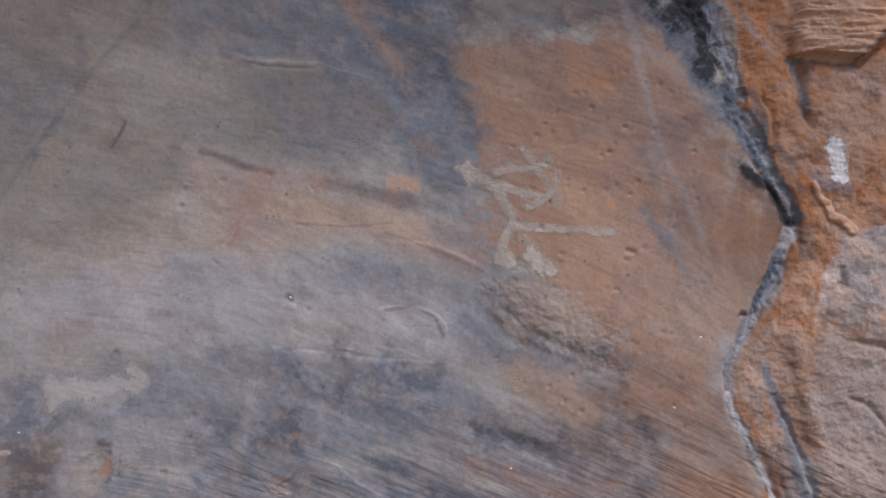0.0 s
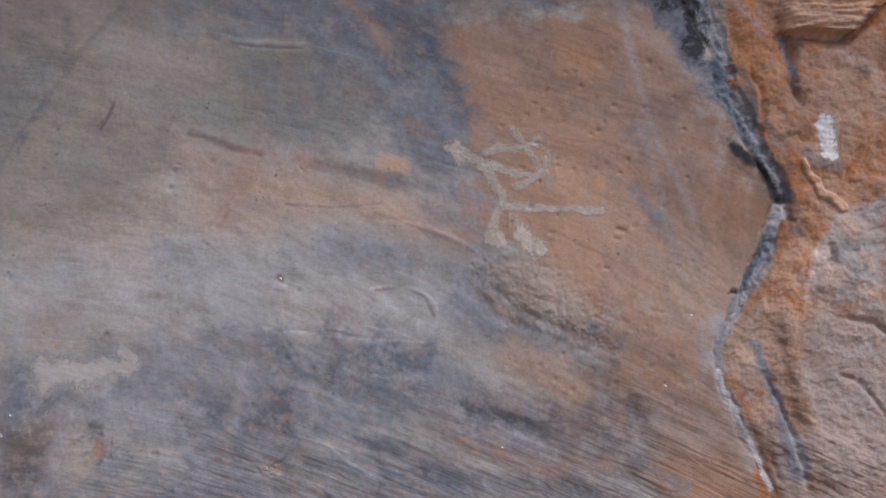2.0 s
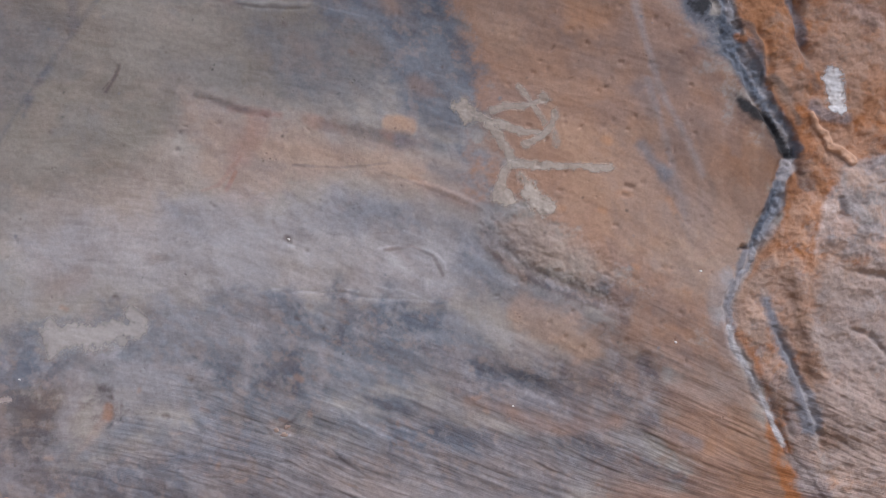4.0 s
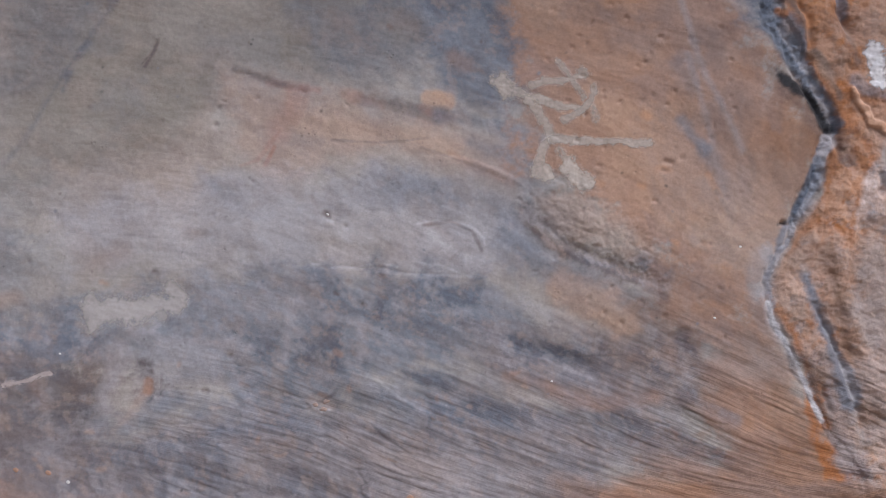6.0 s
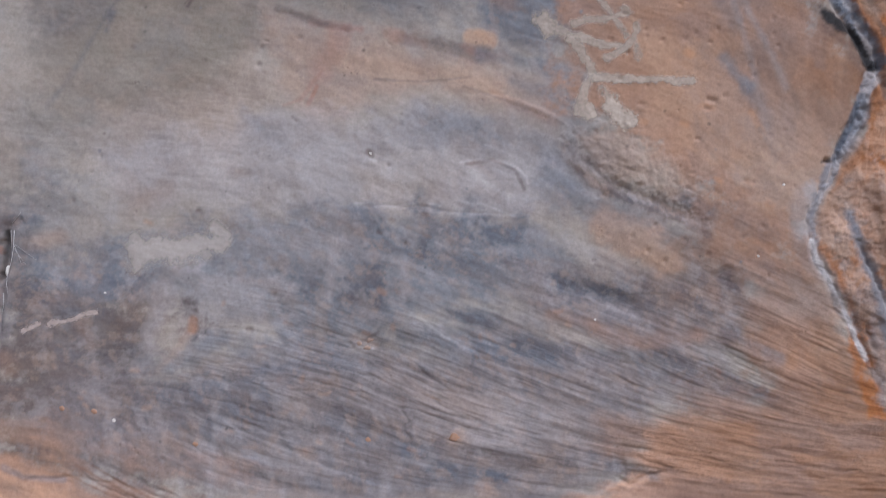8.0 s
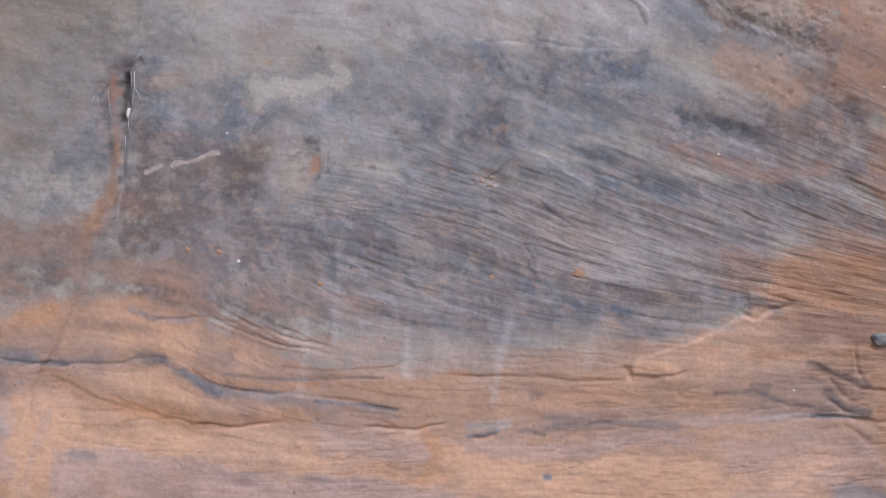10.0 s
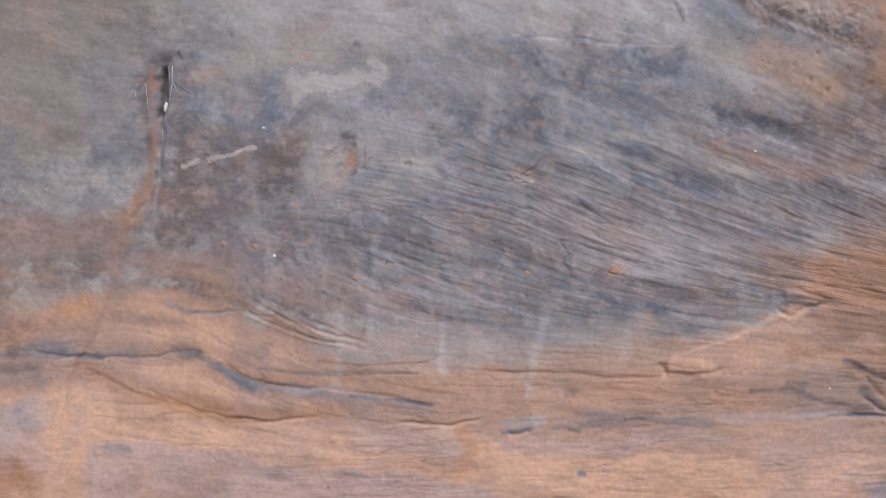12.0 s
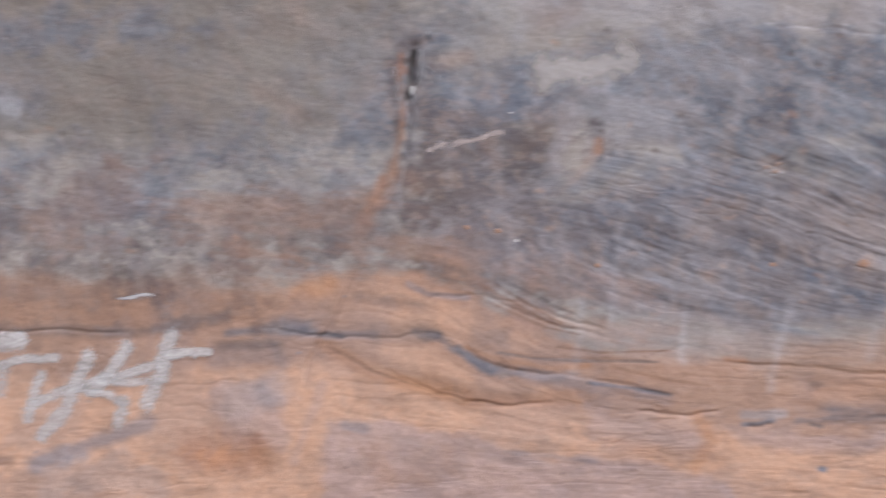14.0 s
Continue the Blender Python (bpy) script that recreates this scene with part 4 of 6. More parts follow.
pool("tan", .4, [(-99.2, 57.4), (-85.2, 57.9), (-83.4, 53.7), (-97.6, 52.1)], 2.5, .5)
pool("mauve", .6, [(-128.7, 68.9), (-122.7, 70.7), (-115.6, 71), (-112.4, 66.3), (-113.7, 59.3), (-125.2, 60.2)], 2.6, .5)
stain("slate", .4, 1.4, [(-118.7, 69.1), (-116.8, 67)], 1.8)
stain("brown", .4, 1.6, [(-120.2, 60), (-117.4, 56.9)], 2.4)
pool("mauve", .5, [(-61, 66.4), (-47, 64.5), (-40.1, 62.3), (-43.3, 57.4), (-53.2, 59.7), (-61.1, 62)], 2.5, .5)
stain("umber", .5, .8, [(-24.6, 64.6), (-17.2, 65), (-10.2, 65.1), (-4.3, 64.5), (2.1, 64.1)], 1.6, ragged=.7, grain=LONG)
stain("slate", .35, .8, [(-24.6, 64.6), (-17.2, 65), (-10.2, 65.1), (-4.3, 64.5), (2.1, 64.1)], 1.6, ragged=.7, grain=LONG)
stain("slate", .25, .7, [(-19.1, 66.7), (-3.2, 66.6), (6.7, 65.2)], 1.3, grain=LONG)
pool("mauve", .6, [(-39.1, 63.8), (-23.2, 63), (1.6, 62.5), (6.4, 60.3), (-18.3, 59.6), (-37.2, 61.2)], 1.6, .4, grain=LONG)
stain("slate", .75, .45, [(-34.1, 63.7), (-31.6, 63.9), (-29.1, 64.5)], .5)
stain("lilac", .6, .8, [(-34, 65.4), (-27.1, 65.7)], .9)
stain("umber", .75, .4, [(-22.4, 63.8), (-20.7, 63.4)], .4)
stain("slate", .9, .5, [(-21, 55.9), (-20.2, 55.8)], .5)
stain("umber", .5, .7, [(-22.4, 70.7), (-20.9, 70.7)], .9)
stain("slate", .65, .5, [(16.8, 64.5), (24.9, 64.7), (36.8, 64.7)], .8, grain=LONG)
stain("mauve", .6, .9, [(4.7, 64.6), (16.8, 64.8), (26.8, 65.4)], 1.2, grain=LONG)
stain("indigo", .7, .3, [(27.1, 64.4), (36.8, 63.7)], .4)
stain("brown", .45, .25, [(-36.9, 75), (-31.7, 74.5), (-22.8, 73.9), (-14, 72.9), (-6, 72.4)], .3)
stain("rust", .35, .6, [(-36.9, 75.2), (-33.7, 74.9)], .8)
stain("brown", .6, .35, [(-6, 74.9), (-4.8, 73.6), (-4.4, 72.3), (0.8, 72.4)], .4)
pool("apricot", .5, [(-3.9, 76.9), (3.1, 76.1), (3.4, 73.4), (-3.8, 73.1)], .8, .3)
# dark edge and pale ridge of the step: shade and light put into colour
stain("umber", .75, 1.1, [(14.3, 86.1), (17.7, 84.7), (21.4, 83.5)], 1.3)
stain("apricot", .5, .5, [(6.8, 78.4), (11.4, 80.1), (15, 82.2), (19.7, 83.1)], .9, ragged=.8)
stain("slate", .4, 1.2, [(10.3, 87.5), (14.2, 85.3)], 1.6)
# umber runs paint the dark inside the crevices, shade included
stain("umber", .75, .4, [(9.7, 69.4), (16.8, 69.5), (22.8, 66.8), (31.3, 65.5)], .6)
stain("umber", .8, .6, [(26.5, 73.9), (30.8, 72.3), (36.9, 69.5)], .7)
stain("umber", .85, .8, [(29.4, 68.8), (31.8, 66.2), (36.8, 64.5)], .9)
stain("umber", .5, .7, [(16.4, 70.3), (18.9, 70.2)], .8)
stain("brown", .4, .8, [(22, 82.1), (36.9, 78.6)], 1.6, grain=LONG)
stain("brown", .4, .8, [(17.1, 76.2), (36.9, 75.1)], 1.6, grain=LONG)
pool("mauve", .4, [(11.4, 62.1), (24.5, 61.1), (40.8, 57.2), (40.7, 51.2), (16.3, 50.3), (11.3, 56.7)], 3, .5)
stain("slate", .5, 1.4, [(31.6, 50.6), (40.8, 49.1)], 1.6)
stain("apricot", .5, .6, [(19.3, 52.2), (26.5, 55.4), (30.6, 56.2)], .8)
stain("ochre", .6, 1, [(-41.8, 65.1), (-40, 60.3), (-42.8, 55.3)], 1.4)
stain("ochre", .4, 1.4, [(-54.2, 59.7), (-39.4, 55.3)], 2.5, grain=LONG)
stain("brown", .6, .2, [(-48.7, 58.8), (-46.7, 58), (-44.7, 58.2)], .3)
stain("brown", .55, .2, [(-50.5, 64.4), (-45.5, 64.6)], .3)
stain("brown", .4, .2, [(-59.1, 60.9), (-56.2, 60.3), (-54.1, 61.2)], .3)
stain("mauve", .4, .8, [(-107.7, 70.6), (-113.4, 56.8)], 1.2)
stain("lime", .12, .7, [(-61.4, 87), (-62.2, 81), (-63.5, 72.6)], .8, ragged=.45)
stain("lime", .2, .8, [(-25.2, 85.8), (-27.7, 77.9), (-29.4, 70)], .8, ragged=.45)
stain("lime", .12, .5, [(-54.8, 100.7), (-56.9, 80.9)], .8, ragged=.45)
stain("lime", .2, .7, [(-43.8, 84.4), (-44.4, 75.4)], .8, ragged=.45)
stain("lime", .12, .9, [(-11.8, 80.4), (-12.9, 75.4)], .8, ragged=.45)
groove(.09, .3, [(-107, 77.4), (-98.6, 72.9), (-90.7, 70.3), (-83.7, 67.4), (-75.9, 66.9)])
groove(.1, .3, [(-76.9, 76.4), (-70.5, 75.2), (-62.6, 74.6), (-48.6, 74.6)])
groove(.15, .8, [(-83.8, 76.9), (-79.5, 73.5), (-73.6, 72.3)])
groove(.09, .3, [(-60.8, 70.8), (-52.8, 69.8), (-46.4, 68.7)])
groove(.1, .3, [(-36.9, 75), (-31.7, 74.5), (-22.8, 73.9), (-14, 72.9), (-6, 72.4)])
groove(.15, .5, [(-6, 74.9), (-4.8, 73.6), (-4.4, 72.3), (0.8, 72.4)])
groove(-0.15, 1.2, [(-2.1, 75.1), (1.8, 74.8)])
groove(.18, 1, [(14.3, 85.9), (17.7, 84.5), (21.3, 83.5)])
groove(-0.07, .7, [(5, 78.4), (11.4, 80.4), (15.7, 82.3), (20.3, 83.3)])
groove(.09, .3, [(27.1, 64.4), (36.8, 63.7)])
groove(-0.12, 1.2, [(-22.9, 72.5), (-20.4, 71.7)])
groove(-0.1, 1.4, [(-99.4, 76.4), (-89.5, 73.1)])
# -- brown runs over the far end of the foot --
pool("brown", .35, [(-170.7, 89.6), (-135.4, 91.3), (-112.9, 92.1), (-113.1, 82), (-135.7, 79.6), (-171, 80.3)], 4.5, .9, grain=LONG)
pool("umber", .32, [(-170.4, 96.8), (-135.3, 94.4), (-122.1, 87.1), (-146.1, 84.2), (-170.8, 85.5)], 6, 1)
stain("pink", .4, 1.4, [(-160.2, 97.7), (-145.7, 95.5)], 3.5, ragged=.9)
stain("slate", .4, 2, [(-155.9, 103.7), (-139.4, 101.5)], 4.5, ragged=.9)
stain("iron", .35, 2, [(-137.5, 89.3), (-118.1, 92.1)], 4, grain=LONG)
pool("pink", .75, [(11.3, 129.4), (15.7, 129.4), (26.8, 121.8), (27.3, 118.3), (21.7, 119.9), (14.7, 124.5)], 3, .25)
pool("peach", .35, [(17.7, 124.5), (26.2, 121.4), (26.8, 118.8), (21.7, 120.4)], 1.6, .3)
pool("pink", .42, [(36, 145.3), (51.1, 149.3), (59.2, 146.3), (53.3, 133.3), (41, 131.2)], 4.5, .4)
# -- the stretch beyond the painted panel --
pool("slate", .55, [(-171.5, 138.4), (-140.5, 137.7), (-126.2, 134.4), (-131.4, 132.5), (-153, 131), (-171.9, 127.4)], 4, .6)
stain("slate", .40, 3, [(-170, 123.3), (-159.5, 122.1)], 5)
stain("slate", .45, 2.4, [(-166.2, 110), (-157.8, 112.9)], 4)
stain("slate", .40, 3, [(-145.5, 104.6), (-136.1, 106.5)], 4)
stain("slate", .40, 3, [(-129.8, 113.5), (-121.6, 114.4)], 5)
pool("iron", .35, [(-159.9, 109.9), (-141.2, 109.6), (-142.5, 99.5), (-160.3, 99.7)], 5, .7)
pool("iron", .45, [(-131, 106.5), (-100.5, 106), (-98.6, 95), (-135.4, 94.4)], 5, .8, grain=LONG)
pool("umber", .45, [(-145.8, 95.5), (-135.4, 96.4), (-135.6, 87.2), (-145, 87.3)], 4, .6)
stain("umber", .60, 1.1, [(-167.2, 81), (-154.6, 80.4), (-141, 80.6), (-125.4, 83.1)], 1.4)
stain("slate", .60, 1.5, [(-161.7, 56), (-152.1, 59.4), (-140.4, 64.1)], 1.8)
stain("lilac", .30, 3, [(-123.7, 67.2), (-116.4, 69.7)], 3)
stain("rust", .50, 3, [(-132.1, 59.4), (-121.8, 58.4)], 4)
stain("umber", .50, 1.0, [(-174.5, 56.7), (-165.9, 57.1)], 1.6)
pool("lilac", .30, [(-159.6, 55.2), (-146.8, 58.4), (-136.4, 55.3), (-138.7, 48), (-162, 47.8)], 4, .6)
stain("slate", .45, 1.6, [(-117.2, 81), (-111.1, 81)], 2)
stain("lime", .40, 1.8, [(-164.8, 121.2), (-163.5, 121.1)], 1)
# thin mottling over the whole face, and stronger on the rough rock
ALL = (slice(None), slice(None))
dim = COAT["slate"] + COAT["violet"] + COAT["indigo"] + COAT["umber"]
dim *= 1 - .85 * foot
for mineral, amount, size, seed, level in (("slate", .18, 9, 131, .08), ("indigo", .28 * dim, 26, 137, .12), ("lilac", .40 * dim * (1 - .75 * smooth((Z - 1.52) / .15)), 34, 149, .14), ("umber", .30 * dim, 48, 183, .12),
                                           ("pink", .14, 13, 155, .16), ("umber", .18, 19, 161, .15), ("pink", .35 * dim, 44, 173, .25)):
    coat(mineral, ALL, amount * smooth(.5 + 2.4 * (fbm(X * size, S * size * 1.25 + WZ * 20, seed, 6, .62) - level)))
# -- the rust-coloured rock beyond the vein --
pool("rust", .85, [(47.8, 208.1), (92.2, 207.9), (90.5, 93.3), (60.1, 92.9), (54, 116.2), (50.7, 124.1), (54.2, 135.2), (59.7, 145.3), (62.5, 153.3), (59.2, 163.3), (52.5, 178.6)], .8, .3)
pool("brown", .35, [(64.2, 182.9), (91.9, 183.6), (90.8, 159.2), (68.6, 160.2), (65.3, 170.4)], 2, .5)
pool("tan", .6, [(65.6, 180.6), (81.6, 181.5), (81, 163.2), (71.7, 164.2), (67.2, 173.4)], 3, .6)
pool("lilac", .35, [(73.5, 181.5), (80.7, 182.5), (80.5, 175.4), (74.4, 176.4)], 2.2, .6)
pool("ochre", .4, [(51.7, 181.8), (61.7, 182.7), (63.9, 169.2), (64.7, 163.2), (58.8, 167.2)], 2.5, .5)
pool("brown", .45, [(59.3, 154.3), (66.9, 153.2), (65.4, 145.2), (59.5, 141.3)], 2, .5)
stain("umber", .6, .8, [(60.8, 160.4), (62.9, 155.2), (64.6, 148.2)], 1.1, ragged=.6)
pool("rust", .75, [(69.8, 158.2), (79.8, 161.2), (79.2, 155.1), (70.8, 153.2)], 1.4, .5)
pool("lilac", .85, [(71.2, 152.7), (80.1, 155.6), (80.3, 137.2), (70.3, 136.3), (65.3, 138.8), (66.2, 143.3), (69.7, 148.2)], 1.4, .5)
pool("pale", .4, [(71.4, 150.2), (80, 152.1), (80.3, 139.2), (72, 139.3)], 3, .7)
stain("lime", .6, .9, [(67.8, 144.2), (65.8, 140.3), (65.5, 137.3)], 1.2, ragged=.7)
stain("lime", .5, .6, [(74, 141.8), (75.5, 141.3)], .8, ragged=.7)
pool("pink", .75, [(64.4, 136.5), (80.3, 135.8), (80.8, 125.2), (70.5, 127.3), (64.3, 129.3)], 1.6, .5)
pool("pink", .8, [(64.5, 127.3), (80.9, 124.2), (80, 93.6), (67.6, 93.3), (64.9, 108.1)], 3, .7)
pool("umber", .28, [(63.2, 129.4), (80.9, 126.2), (80.4, 103.3), (65.4, 113.4)], 4, .8)
pool("ochre", .25, [(64.6, 113.3), (80.8, 115.1), (80, 93.6), (67.6, 93.3)], 4, .7)
stain("lime", .65, .7, [(75.2, 128.2), (76, 127.4)], .7, ragged=.9)
stain("lime", .65, .7, [(76.4, 121.7), (76.9, 121)], .7, ragged=.9)
stain("lime", .65, .7, [(74.1, 124.3), (75, 123.4)], .7, ragged=.9)
stain("lime", .65, .7, [(76.9, 129.2), (77.6, 128.4)], .7, ragged=.9)
stain("umber", .7, .9, [(71.6, 124.3), (73.6, 120.3), (79.8, 114.2)], 1.2, ragged=.7)
stain("rust", .95, 1.5, [(64.7, 143.3), (63.6, 139.3), (61.5, 135.8)], 1.4, ragged=.5)
stain("ochre", .6, .7, [(64.2, 142.3), (62.8, 137.8)], .9)
stain("brown", .55, 1.2, [(60.9, 133.3), (62.5, 125.4), (63.8, 117.3), (65.5, 107.3), (67.7, 97.2)], 1.2)
stain("umber", .55, .5, [(60.4, 135.3), (61.7, 129.4), (63.1, 120.3)], .7)
stain("ochre", .5, .8, [(64.1, 125.4), (65.3, 115.4)], 1.2)
pool("pink", .8, [(50.9, 128.2), (55.5, 136.2), (58.2, 137.3), (58.2, 129.3), (59.4, 121.2), (55.5, 117.4), (52.4, 120.4)], 1.6, .5)
stain("iron", .6, 1.2, [(57.7, 141.3), (55.4, 135.3), (53.8, 129.3)], 1.4)
pool("umber", .5, [(53.8, 117.2), (57.4, 117.4), (60.7, 106.2), (59, 100), (56.2, 110)], 1.8, .6)
stain("slate", .75, .7, [(56.9, 129.3), (58.3, 124.4), (60.9, 119.2)], .8, to=1.4)
pool("slate", .75, [(57.4, 123.4), (59.5, 124.4), (62.8, 115.2), (66.6, 105.3), (68.8, 93.2), (63.1, 92.9), (60, 108.1)], 1.4, .5)
stain("lilac", .75, .6, [(60.4, 120.2), (62.4, 115.2), (64.9, 108.1), (66.6, 99.3)], .7, ragged=.6)
stain("lilac", .7, .5, [(56.6, 130.5), (56.9, 129.3)], .6)
stain("black", .5, .9, [(57.4, 110.1), (59.9, 105.2), (62.1, 98.9)], 1.2, ragged=.7)
stain("umber", .7, .8, [(55.6, 114.4), (59.4, 107.2)], 1.2, ragged=.7)
stain("slate", .65, .6, [(51.8, 195.8), (54.1, 189.4), (58.4, 184.2)], .9)
stain("umber", .5, .8, [(52.5, 193.8), (55.2, 188.4)], 1.2)
# grey of the slot, darkened in colour for the shade of the recess
stain("slate", .85, .8, [(62.6, 182.5), (64.2, 178.9), (64.7, 174.2)], .8, ragged=.4)
stain("umber", .7, .6, [(64.9, 173.7), (65.7, 169.2), (66.4, 166.2)], .9)
# indigo below the ledge is its underside's shade, laid on as colour
stain("indigo", .7, .6, [(61.1, 183.5), (66.9, 183.9), (73.5, 183.1), (73.3, 184.1), (78.2, 187.9)], .7)
# apricot makes the ledge paler: the strong light on it is painted in
pool("apricot", .9, [(59.3, 207.8), (92.2, 207.9), (77.1, 188.9), (72.2, 183.3), (61.5, 184.2)], .6, .3)
pool("ochre", .2, [(59.3, 207.8), (92.2, 207.9), (80.3, 190.8), (70.5, 187), (61.2, 189.4)], 3, .7)
stain("olive", .55, .8, [(58.6, 168.4), (61, 164.3)], 1)
stain("umber", .7, .5, [(59, 168.5), (61.9, 164.3), (63.3, 160.2)], .6)
stain("rust", .9, .6, [(62.8, 163), (64.2, 161.4)], .6)
stain("slate", .7, .9, [(65.7, 163.2), (67.5, 161.2), (71, 160.2)], 1)
for mineral, amount, size, seed, level in (("brown", .35, 16, 501, .1), ("umber", .40, 30, 507, .2), ("pink", .40, 18, 525, .1), ("lilac", .35 * smooth((1.55 - Z) / .12), 34, 513, .2), ("apricot", .40 * smooth((1.72 - Z) / .25), 22, 531, .12)):
    coat(mineral, ALL, amount * rough_rock * smooth(.5 + 2.8 * (fbm(X * size, Z * size, seed, 6, .66) - level)))
ribbon = smooth(2.2 - np.abs(beyond) / (VEIN_HALF * .62) + .5 * EDGE) * (Z < 2.1) * (Z > 0.95)
ribbon *= .40 + .60 * smooth((Z - 1.22) / .2)
coat("slate", ALL, .75 * ribbon)
coat("lilac", ALL, .6 * ribbon * smooth(.3 + 1.8 * crust))
# -- the black and grey of the vein --
pool("slate", .6, [(38.4, 190.8), (45.7, 187.9), (48.9, 179.6), (51.9, 171.5), (49.3, 173.5), (44.7, 178.5)], 1.8, .5)
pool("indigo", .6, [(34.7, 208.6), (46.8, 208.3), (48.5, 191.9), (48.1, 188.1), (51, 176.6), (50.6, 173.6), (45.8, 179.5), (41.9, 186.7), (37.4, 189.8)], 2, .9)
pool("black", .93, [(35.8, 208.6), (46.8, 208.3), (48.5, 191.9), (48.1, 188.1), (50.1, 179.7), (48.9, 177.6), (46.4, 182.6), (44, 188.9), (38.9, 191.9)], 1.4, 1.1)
stain("slate", .85, 1, [(47.8, 192.9), (50, 186.9), (51.6, 180.7), (51.1, 177.1)], .7, ragged=.5)
stain("lilac", .7, .6, [(48.2, 192), (50.1, 186.9), (51.7, 181.8), (51.9, 178.6)], .6, ragged=.8)
stain("indigo", .8, 1.5, [(50.1, 178.7), (51.4, 174.5), (53.6, 170.1), (56, 166.5)], 1.2, ragged=.4)
stain("slate", .8, 1.1, [(51.4, 174.5), (54, 170), (56.6, 166.3), (58.5, 163.4), (61, 158.9), (62.7, 155.4)], .7, ragged=.5)
stain("lilac", .55, .4, [(53.5, 173), (56, 168), (58.4, 164.9)], .6, ragged=.8)
# umber and black along the crack: dark crust with the gap's shade painted in
stain("umber", .55, 1.4, [(51.3, 166.4), (55.8, 160.4), (61.3, 154.9)], 1.8)
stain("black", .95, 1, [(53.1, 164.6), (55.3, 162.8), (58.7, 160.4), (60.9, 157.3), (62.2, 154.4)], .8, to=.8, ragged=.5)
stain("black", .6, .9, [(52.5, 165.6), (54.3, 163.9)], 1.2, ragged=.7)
stain("lilac", .6, .3, [(58.5, 163.4), (60.3, 159.8), (62.5, 156.2)], .4, ragged=.8)
stain("lilac", .8, .6, [(61.2, 153.2), (62.3, 153.1), (62.5, 152.1), (60.8, 150.9), (59.7, 149.3), (59.7, 146.3), (57.9, 143.2), (56.2, 140.2)], .5, ragged=.4)
stain("slate", .75, .8, [(59.7, 149.3), (58.1, 144.2), (55.7, 140.2), (53.3, 136.7), (52.2, 133.7)], .6, ragged=.4)
stain("indigo", .8, .6, [(58.7, 148.3), (57.2, 144.2), (55.2, 140.4)], .5)
stain("lilac", .5, .8, [(57.9, 142.2), (55.2, 137.7), (53, 134.2), (51, 130.7)], .8, ragged=.6)
stain("lilac", .8, .8, [(50.8, 133.2), (50.2, 129.1), (50.8, 124.2)], 1.2, ragged=.6)
stain("slate", .45, .4, [(51.1, 132.2), (50.3, 128.2), (51.3, 123.3)], .6, ragged=.8)
stain("lime", .85, .45, [(50.4, 124.2), (51.2, 120.7), (53, 117.3), (55.4, 112.7), (57.3, 108), (59.6, 102.9)], .4, ragged=.6)
stain("lilac", .6, .8, [(50.5, 123.2), (53.1, 116.7), (57.3, 108)], 1, ragged=.6)
stain("umber", .75, .7, [(53.1, 178.3), (55.1, 177.4), (56.5, 174.8), (57.4, 169.3)], .7)
stain("slate", .8, 1.1, [(54.5, 174.3), (55.9, 171.3), (56.9, 168.5)], 1)
stain("rust", .75, .5, [(53.2, 175.9), (54.1, 175.2)], .5)
stain("pink", .5, .6, [(54.3, 174), (55.1, 172.4)], .8)
pool("pink", .5, [(55.3, 132.3), (68.4, 137.3), (82.4, 137.2), (82.1, 93.5), (63.1, 92.9)], 4, .7)
pool("lilac", .3, [(64.6, 134.3), (82.4, 135.2), (82.1, 93.5), (67.1, 92.9)], 4, .9)
stain("slate", .7, .8, [(57.1, 128.8), (58.8, 123.3), (61.8, 115.6), (64.5, 106.4)], 1, to=1.6, ragged=.6)
stain("lilac", .6, .5, [(60.8, 119.7), (62.7, 114.7), (65.3, 107.2)], .7, ragged=.6)
stain("brown", .5, .8, [(61.3, 133.4), (62.7, 124.4), (64.3, 114.2)], 1.1, ragged=.6)
stain("umber", .8, .3, [(52.3, 138.1), (54.5, 138.3)], .3)

# -- broken edges, cracks, ribs and pits --
flake(.28, 9, [(0.4, 134.8), (-0.4, 137.3), (-2.1, 139.3), (-5.1, 140.2), (-8.6, 139.8), (-12.6, 139.1)], .5)
flake(-.14, 6, [(-30.4, 132.7), (-22.5, 132.2), (-14.6, 131.2), (-6.6, 130.7), (1.4, 130.3)], .4)
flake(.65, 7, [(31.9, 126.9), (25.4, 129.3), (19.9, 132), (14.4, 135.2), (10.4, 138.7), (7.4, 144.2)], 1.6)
flake(.35, 6, [(8.4, 146.2), (3.4, 149.2), (-2.6, 151.7), (-8.5, 152.3)], .8)
flake(.14, 6, [(-8.5, 179.4), (-22.5, 183.2), (-35.4, 184.4), (-40.4, 185.8)], .5)
groove(.12, .3, [(-30.4, 132.5), (-22.5, 132.2), (-18.5, 132.6), (-12.6, 131), (-6.6, 130.7)])
groove(.18, .3, [(-35.4, 183.5), (-28.4, 182.6), (-22.5, 182)])
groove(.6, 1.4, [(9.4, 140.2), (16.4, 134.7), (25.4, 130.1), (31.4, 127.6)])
groove(-.55, 4.0, [(15.3, 129.2), (25.3, 120.7)])
groove(-.5, 5.0, [(17.5, 144.2), (27.4, 135.1)])
groove(.5, 2.2, [(3, 118.7), (10.9, 115.5), (19.8, 112.8)])
groove(.5, 2.0, [(33.9, 119.4), (37.7, 111.4)])
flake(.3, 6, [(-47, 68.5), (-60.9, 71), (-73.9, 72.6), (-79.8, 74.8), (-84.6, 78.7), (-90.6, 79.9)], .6)
